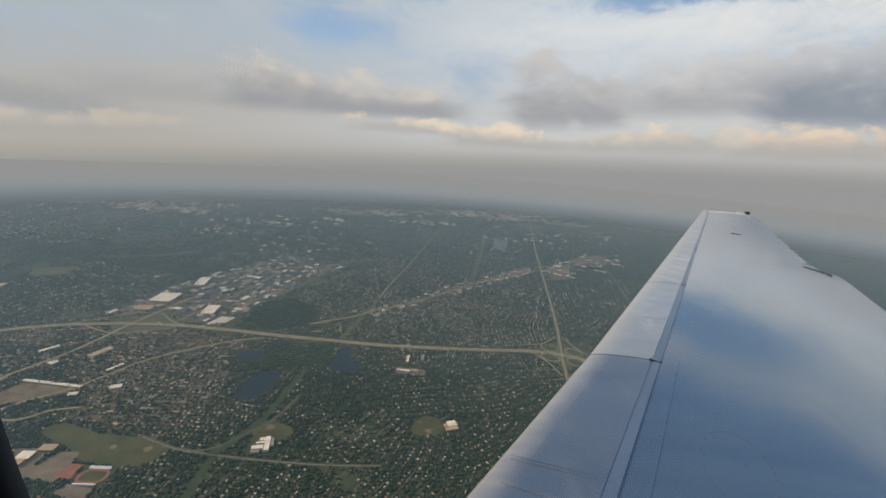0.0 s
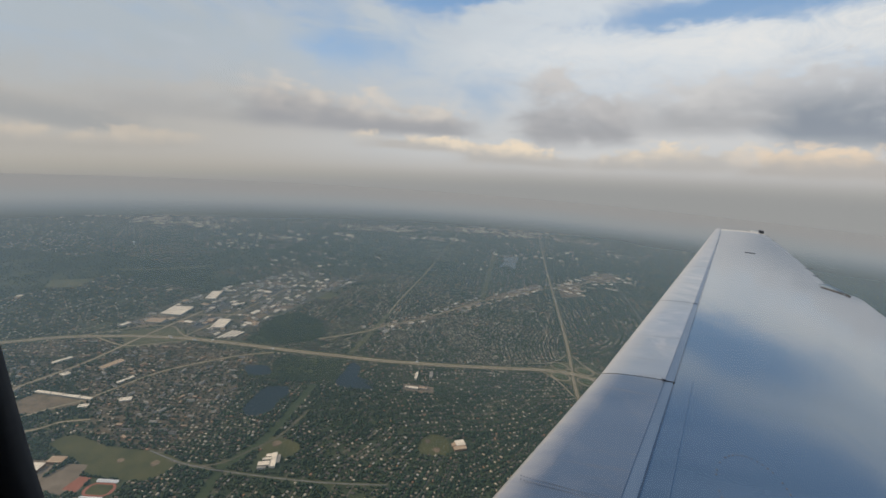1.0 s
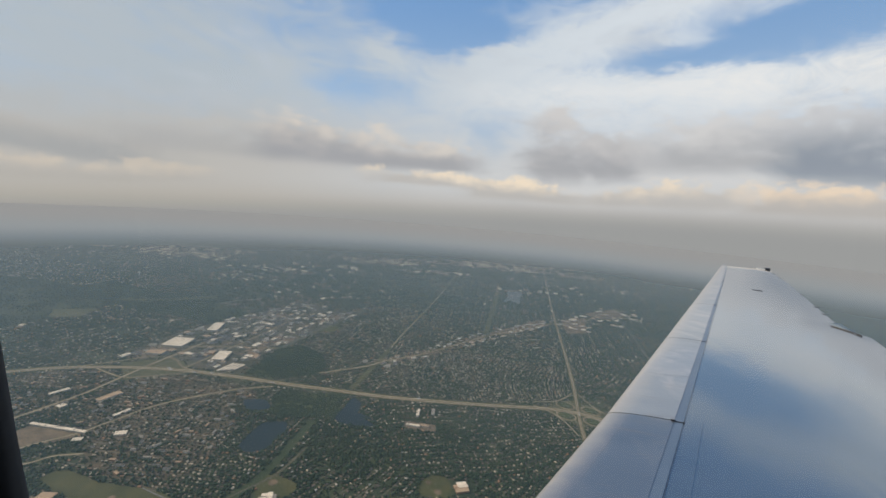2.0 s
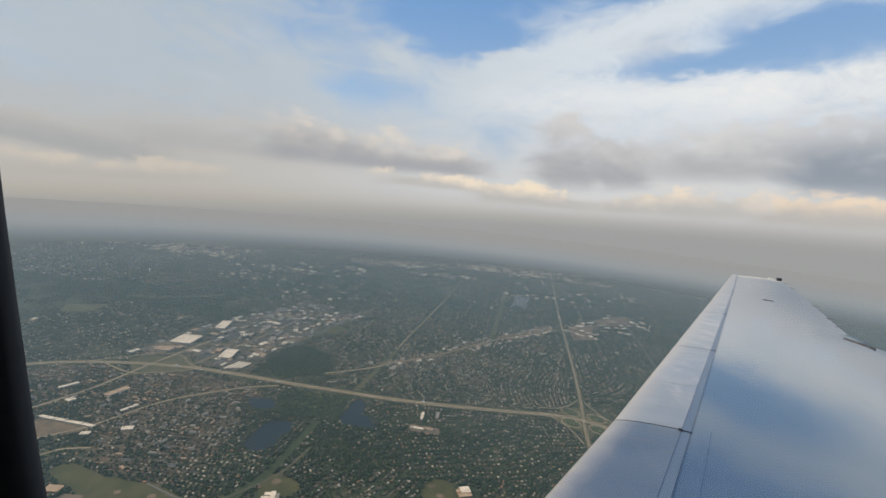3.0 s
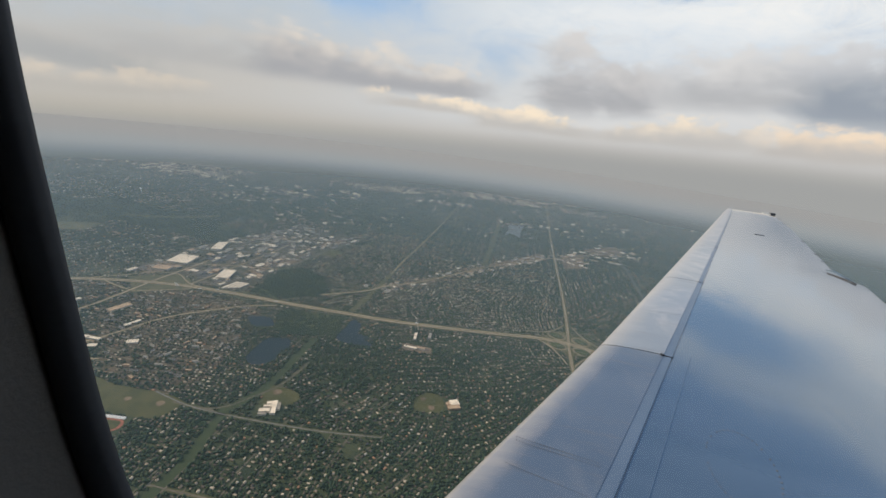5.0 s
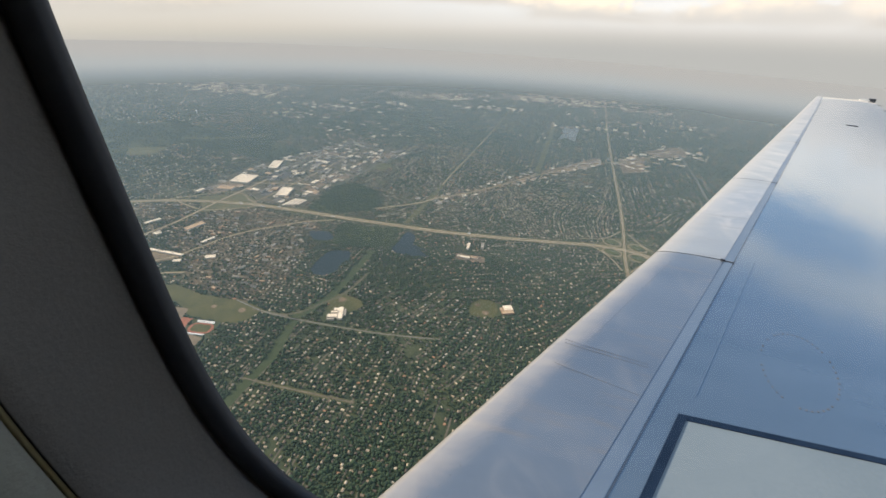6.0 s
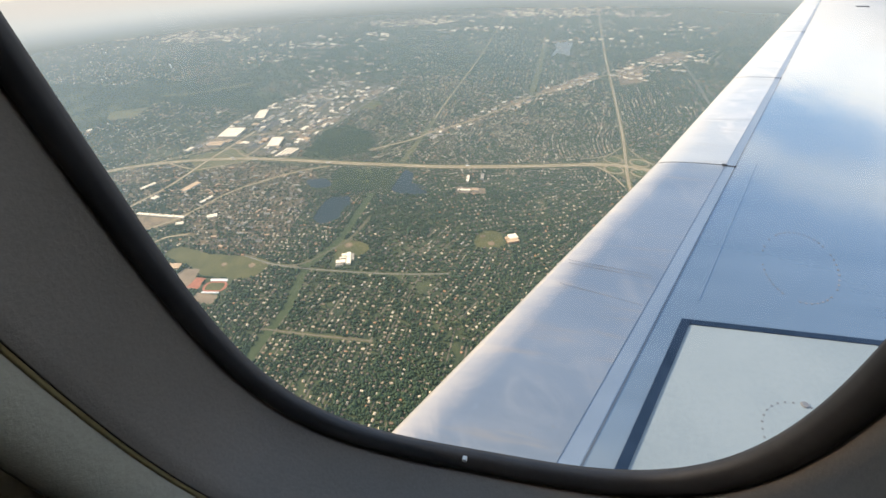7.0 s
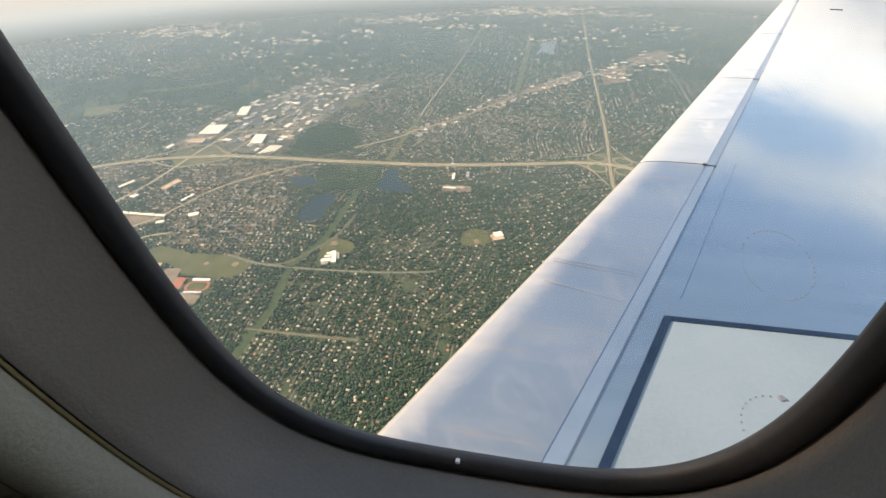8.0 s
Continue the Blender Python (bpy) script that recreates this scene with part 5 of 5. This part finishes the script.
lots, streets = [], []
for k, (cx, cy, ang, bend, gap, share) in enumerate(DISTRICTS):
    ca, sa = math.cos(radians(ang)), math.sin(radians(ang))
    for v in np.arange(-170, 171, gap):
        u = np.arange(-170, 171, 6.2)
        vv = v + bend * u * u
        sx_, sy_ = cx + u * ca - vv * sa, cy + u * sa + vv * ca
        own = np.argmin((sx_[:, None] - cent[:, 0]) ** 2 + (sy_[:, None] - cent[:, 1]) ** 2, axis=1) == k
        streets.append((sx_, sy_, own))
        slope = np.arctan2(2 * bend * u, 1.0) + radians(ang)
        for side in (-1, 1):
            off = side * (4.6 + gen.uniform(-0.6, 0.6, len(u)))
            hx, hy = sx_ - np.sin(slope) * off, sy_ + np.cos(slope) * off
            patchy = 0.35 * np.sin(hx * 0.021 + 1.7 * np.sin(hy * 0.013)) * np.cos(hy * 0.024 + 1.3 * np.sin(hx * 0.011))
            ok = own & (gen.random(len(u)) < share * np.clip(0.86 + 1.3 * patchy, 0.15, 1.0))
            lots.append(np.c_[hx + gen.uniform(-0.8, 0.8, len(u)), hy + gen.uniform(-0.8, 0.8, len(u)), slope + gen.normal(0, 0.08, len(u))][ok])
lots = np.vstack(lots)
keep = in_view(lots[:, 0], lots[:, 1]) & ~near_road(lots[:, 0], lots[:, 1], 1.5)
for poly, no_houses, no_trees in KEEP_OUT:
    if no_houses:
        keep &= ~inside(poly, lots[:, 0], lots[:, 1])
lots = lots[keep]


def joined(name, verts, faces, mat, label, category):
    me = bpy.data.meshes.new(name)
    me.from_pydata(verts.tolist() if isinstance(verts, np.ndarray) else verts, [], faces.tolist() if isinstance(faces, np.ndarray) else faces)
    me.materials.append(mat)
    return tagged(new(name, me), label, category, kind="stuff")


# side streets as thin beds
ends = np.vstack([np.c_[sx_[:-1], sy_[:-1], sx_[1:], sy_[1:]][own[:-1] & own[1:]] for sx_, sy_, own in streets])
mx, my = (ends[:, 0] + ends[:, 2]) / 2, (ends[:, 1] + ends[:, 3]) / 2
good = in_view(mx, my) & (my < 1450) & ~near_road(mx, my, -1.0)
for poly, no_houses, _ in KEEP_OUT:
    if no_houses:
        good &= ~inside(poly, mx, my)
sv, sf = [], []
for x0, y0, x1, y1 in ends[good]:
    d = Vector((x1 - x0, y1 - y0)).normalized() * 0.8
    n = len(sv)
    sv += [(x0 + d.y, y0 - d.x, 0.09), (x0 - d.y, y0 + d.x, 0.09), (x1 + d.y, y1 - d.x, 0.09), (x1 - d.y, y1 + d.x, 0.09)]
    sf.append((n, n + 2, n + 3, n + 1))
joined("side_streets", sv, sf, M_STREET, "grey residential side streets between houses", "street")

# houses: body and gabled roof; those of one stretch near the school are things of their own
HOUSE_V = np.array([(-1, -1, -0.1), (1, -1, -0.1), (1, 1, -0.1), (-1, 1, -0.1), (-1, -1, 0.62), (1, -1, 0.62), (1, 1, 0.62), (-1, 1, 0.62), (-1, 0, 1.0), (1, 0, 1.0)])
HOUSE_F = [(0, 1, 5, 4), (2, 3, 7, 6), (1, 2, 6, 9, 5), (3, 0, 4, 8, 7)]
ROOF_F = [(4, 5, 9, 8), (6, 7, 8, 9)]
near = (np.abs(lots[:, 0] + 120) < 110) & (np.abs(lots[:, 1] - 480) < 90)
idx = np.nonzero(near)[0][::3][:150]
single = np.zeros(len(lots), bool)
single[idx] = True
size = np.c_[gen.uniform(1.15, 2.0, len(lots)), gen.uniform(0.85, 1.35, len(lots)), gen.uniform(1.1, 1.7, len(lots))]
size *= (1.0 + 0.3 * np.clip((lots[:, 1] - 700) / 400, 0, 1))[:, None]
flip = np.where(gen.random(len(lots)) < 0.4, math.pi / 2, 0.0)


def house_points(i, grow=1.0):
    p = HOUSE_V * size[i] * (grow, grow, 1.0)
    a = lots[i, 2] + flip[i]
    return np.c_[p[:, 0] * math.cos(a) - p[:, 1] * math.sin(a) + lots[i, 0], p[:, 0] * math.sin(a) + p[:, 1] * math.cos(a) + lots[i, 1], p[:, 2]]


vs, fs = [], []
n = 0
for i in np.nonzero(~single)[0]:
    vs.append(house_points(i))
    fs += [tuple(q + n for q in f) for f in HOUSE_F + ROOF_F]
    n += 10
joined("suburban_houses", np.vstack(vs), fs, M_HOUSE, "many small gabled suburban houses in rows", "houses")
wall_me, roof_me = bpy.data.meshes.new("house_wall"), bpy.data.meshes.new("house_roof")
wall_me.from_pydata(HOUSE_V.tolist(), [], HOUSE_F)
eave = HOUSE_V * (1.12, 1.15, 1.0) + (0, 0, 0.02)
roof_me.from_pydata(np.vstack([eave[4:10], eave[4:10] - (0, 0, 0.07)]).tolist(), [], [(0, 1, 5, 4), (2, 3, 4, 5), (6, 10, 11, 7), (8, 11, 10, 9), (0, 6, 7, 1), (2, 8, 9, 3)])
wall_me.materials.append(M_HWALL)
for m, tone in ((M_HROOF_D, "dark"), (M_HROOF_B, "brown"), (M_HROOF_P, "pale")):
    me = roof_me.copy()
    me.materials.append(m)
    for i in idx[{"dark": 0, "brown": 1, "pale": 2}[tone]::3]:
        h = base("house", Matrix.LocRotScale((lots[i, 0], lots[i, 1], 0), Euler((0, 0, lots[i, 2] + flip[i])), Vector(size[i])), f"small gabled suburban house with a {tone} shingle roof", "house", "houses near the school")
        for nm, d in (("wall", wall_me), ("roof", me)):
            o = new(nm, d)
            o.parent = h

# far towns: pale roofs scattered along the haze
TOWNS = [(-1270, 1950, 360, 70, 80), (-1150, 2120, 330, 60, 34), (240, 2330, 330, 170, 170), (-370, 2160, 190, 70, 60), (-706, 1740, 110, 25, 16), (-808, 1590, 90, 30, 12), (-560, 1900, 160, 50, 10), (640, 1900, 220, 100, 9), (-60, 1990, 120, 70, 16), (330, 1750, 160, 110, 6), (-900, 2600, 400, 140, 24), (700, 2500, 400, 200, 24), (-560, 1400, 130, 90, 8), (-330, 1500, 220, 90, 7), (-950, 880, 180, 120, 5)]
vs, fs, n = [], [], 0
spots, lots_v, lots_f = [], [], []
for cx, cy, rx, ry, num in TOWNS:
    hubs = [(gen.normal(cx, rx * 0.55), gen.normal(cy, ry * 0.5)) for _ in range(max(3, num // 7))]
    spots += [(gen.normal(hubs[k % len(hubs)][0], 62), gen.normal(hubs[k % len(hubs)][1], 30), 1.0) for k in range(int(num * 2.6))]
for _ in range(900):
    y = gen.uniform(1380, 2700)
    spots.append((gen.uniform(-1.1, 0.55) * y, y, 0.5))
FAR_CLEAR = set()
for x, y, big in spots:
    for i in range(-2, 3):
        for j in range(-3, 2):
            if abs(i) < 2 and -2 < j < 1:
                FAR_CLEAR.add((int(x // 6) + i, int(y // 6) + j))
    if big == 1.0 and y < 2250 and gen.random() < 0.3:
        k0, r0, r1 = len(lots_v), gen.uniform(5, 13), gen.uniform(5, 13)
        lots_v += [(x + r0 * math.cos(q) * gen.uniform(0.7, 1.2), y + r1 * math.sin(q) * gen.uniform(0.7, 1.2), 0.10 + 0.0004 * (k0 % 97)) for q in [math.tau * j / 7 for j in range(7)]]
        lots_f.append(tuple(range(k0, k0 + 7)))
    w, d, h = gen.uniform(3.5, 13) * big, gen.uniform(4, 10) * big, gen.uniform(1.2, 3.0)
    if y > 1700:
        w, d, h = w * 1.4, d * 1.9, h * 1.3
    vs.append(np.array([(sx_ * w / 2 + x, sy_ * d / 2 + y, z) for z in (-0.1, h) for sx_, sy_ in ((-1, -1), (1, -1), (1, 1), (-1, 1))]))
    fs += [tuple(q + n for q in fc_) for fc_ in ((0, 1, 5, 4), (1, 2, 6, 5), (2, 3, 7, 6), (3, 0, 4, 7), (4, 5, 6, 7))]
    n += 8
joined("far_town", np.vstack(vs), fs, M_FAR, "pale roofs of distant towns in haze", "town")
joined("far_lots", lots_v, lots_f, M_LOT, "tan paved ground between distant pale roofs", "lots")

# trees: uneven clumps of crown over the lots, dense in the woods
NEAR_LINE = 640.0
ty = np.concatenate([gen.uniform(120, NEAR_LINE, 110000), NEAR_LINE + 2700 * gen.random(240000) ** 1.55])
tx = gen.uniform(-1.0, 1.0, len(ty))
tx = np.where(tx < 0, tx * (1.25 * ty + 120), tx * (0.52 * ty + 60))
side_share = (1.25 * ty + 120) / (1.77 * ty + 180)
tx = np.where(gen.random(len(ty)) < side_share, -np.abs(tx) * np.where(tx > 0, (1.25 * ty + 120) / (0.52 * ty + 60), 1.0), np.abs(tx) * np.where(tx < 0, (0.52 * ty + 60) / (1.25 * ty + 120), 1.0))
clump = np.array([noise.noise((x * 0.02, y * 0.02, 3.0)) + 0.6 * noise.noise((x * 0.0045, y * 0.0045, 7.0)) for x, y in zip(tx, ty)])
keep = clump + gen.uniform(-0.5, 0.5, len(tx)) > -0.30
tx, ty = tx[keep], ty[keep]
keep = ~near_road(tx, ty, 0.6)
for poly, no_houses, no_trees in KEEP_OUT:
    if no_trees:
        keep &= ~(inside(poly, tx, ty) & ((len(poly) != len(ESTATE)) | (gen.random(len(tx)) < 0.8)))
for poly in SPARSE:
    keep &= ~(inside(poly, tx, ty) & (gen.random(len(tx)) < 0.5))
cell = set()
for x, y in lots[:, :2]:
    for i in (-1, 0, 1):
        for j in (-1, 0, 1):
            cell.add((int(x // 1.5) + i, int(y // 1.5) + j))
kerb = set()
for x0, y0, x1, y1 in ends[good]:
    for k in range(5):
        kerb.add((int((x0 + (x1 - x0) * k / 4) // 2.0), int((y0 + (y1 - y0) * k / 4) // 2.0)))
keep &= np.array([(int(x // 2.0), int(y // 2.0)) not in kerb for x, y in zip(tx, ty)]) | (gen.random(len(tx)) < 0.55)
free = np.array([(int(x // 1.5), int(y // 1.5)) not in cell for x, y in zip(tx, ty)])
keep &= free | (gen.random(len(tx)) < 0.16)
keep &= (ty < 1200) | np.array([(int(x // 6), int(y // 6)) not in FAR_CLEAR for x, y in zip(tx, ty)])
tx, ty = tx[keep], ty[keep]
wx, wy = gen.uniform(-370, -160, 9000), gen.uniform(625, 935, 9000)
thick = np.zeros(9000, bool)
for poly, no_houses, no_trees in KEEP_OUT:
    if no_houses and not no_trees:
        thick |= inside(poly, wx, wy) & ((wy > 745) | (gen.random(9000) < 0.5))
tx, ty = np.concatenate([tx, wx[thick]]), np.concatenate([ty, wy[thick]])
f = (1 + 5 ** 0.5) / 2
ICO = np.array([(-1, f, 0), (1, f, 0), (-1, -f, 0), (1, -f, 0), (0, -1, f), (0, 1, f), (0, -1, -f), (0, 1, -f), (f, 0, -1), (f, 0, 1), (-f, 0, -1), (-f, 0, 1)]) / 1.9
ICO_F = np.array([(0, 11, 5), (0, 5, 1), (0, 1, 7), (0, 7, 10), (0, 10, 11), (1, 5, 9), (5, 11, 4), (11, 10, 2), (10, 7, 6), (7, 1, 8), (3, 9, 4), (3, 4, 2), (3, 2, 6), (3, 6, 8), (3, 8, 9), (4, 9, 5), (2, 4, 11), (6, 2, 10), (8, 6, 7), (9, 8, 1)])
OCT = np.array([(1, 0, 0), (0, 1, 0), (-1, 0, 0), (0, -1, 0), (0, 0, 1), (0, 0, -1)], float) * 1.12
OCT_F = np.array([(0, 1, 4), (1, 2, 4), (2, 3, 4), (3, 0, 4), (1, 0, 5), (2, 1, 5), (3, 2, 5), (0, 3, 5)])


def crowns(name, x, y, shape, faces, label, tall):
    """Uneven clumps of crown, one closed piece each, in one mesh."""
    k, m, nf = len(x), len(shape), len(faces)
    rad = gen.uniform(0.75, 1.75, k) * (1.0 + 1.1 * np.clip((y - 600) / 1200, 0, 2.2))
    rad = np.where(gen.random(k) < 0.1, rad * 1.35, rad)
    spin = gen.uniform(0, math.tau, k)[:, None]
    p = shape[None] * rad[:, None, None] * gen.uniform(0.65, 1.3, (k, m, 1))
    v = np.stack([p[:, :, 0] * np.cos(spin) - p[:, :, 1] * np.sin(spin) + x[:, None], p[:, :, 0] * np.sin(spin) + p[:, :, 1] * np.cos(spin) + y[:, None], p[:, :, 2] * tall + (rad * 0.85 * tall)[:, None]], axis=2)
    fc = (faces[None] + m * np.arange(k)[:, None, None]).reshape(-1, 3)
    me = bpy.data.meshes.new(name)
    me.vertices.add(k * m)
    me.vertices.foreach_set("co", v.astype(np.float32).ravel())
    me.loops.add(k * nf * 3)
    me.loops.foreach_set("vertex_index", fc.astype(np.int32).ravel())
    me.polygons.add(k * nf)
    me.polygons.foreach_set("loop_start", np.arange(0, k * nf * 3, 3, dtype=np.int32))
    me.update(calc_edges=True)
    me.materials.append(M_TREE)
    return tagged(new(name, me), label, "trees", kind="stuff")


close = ty < NEAR_LINE
crowns("tree_cover", tx[close][:68000], ty[close][:68000], ICO, ICO_F, "dense dark green crowns of trees between houses", 0.9)
crowns("distant_tree_cover", tx[~close][:155000], ty[~close][:155000], OCT, OCT_F, "dark green woods and garden trees in haze", 0.5)
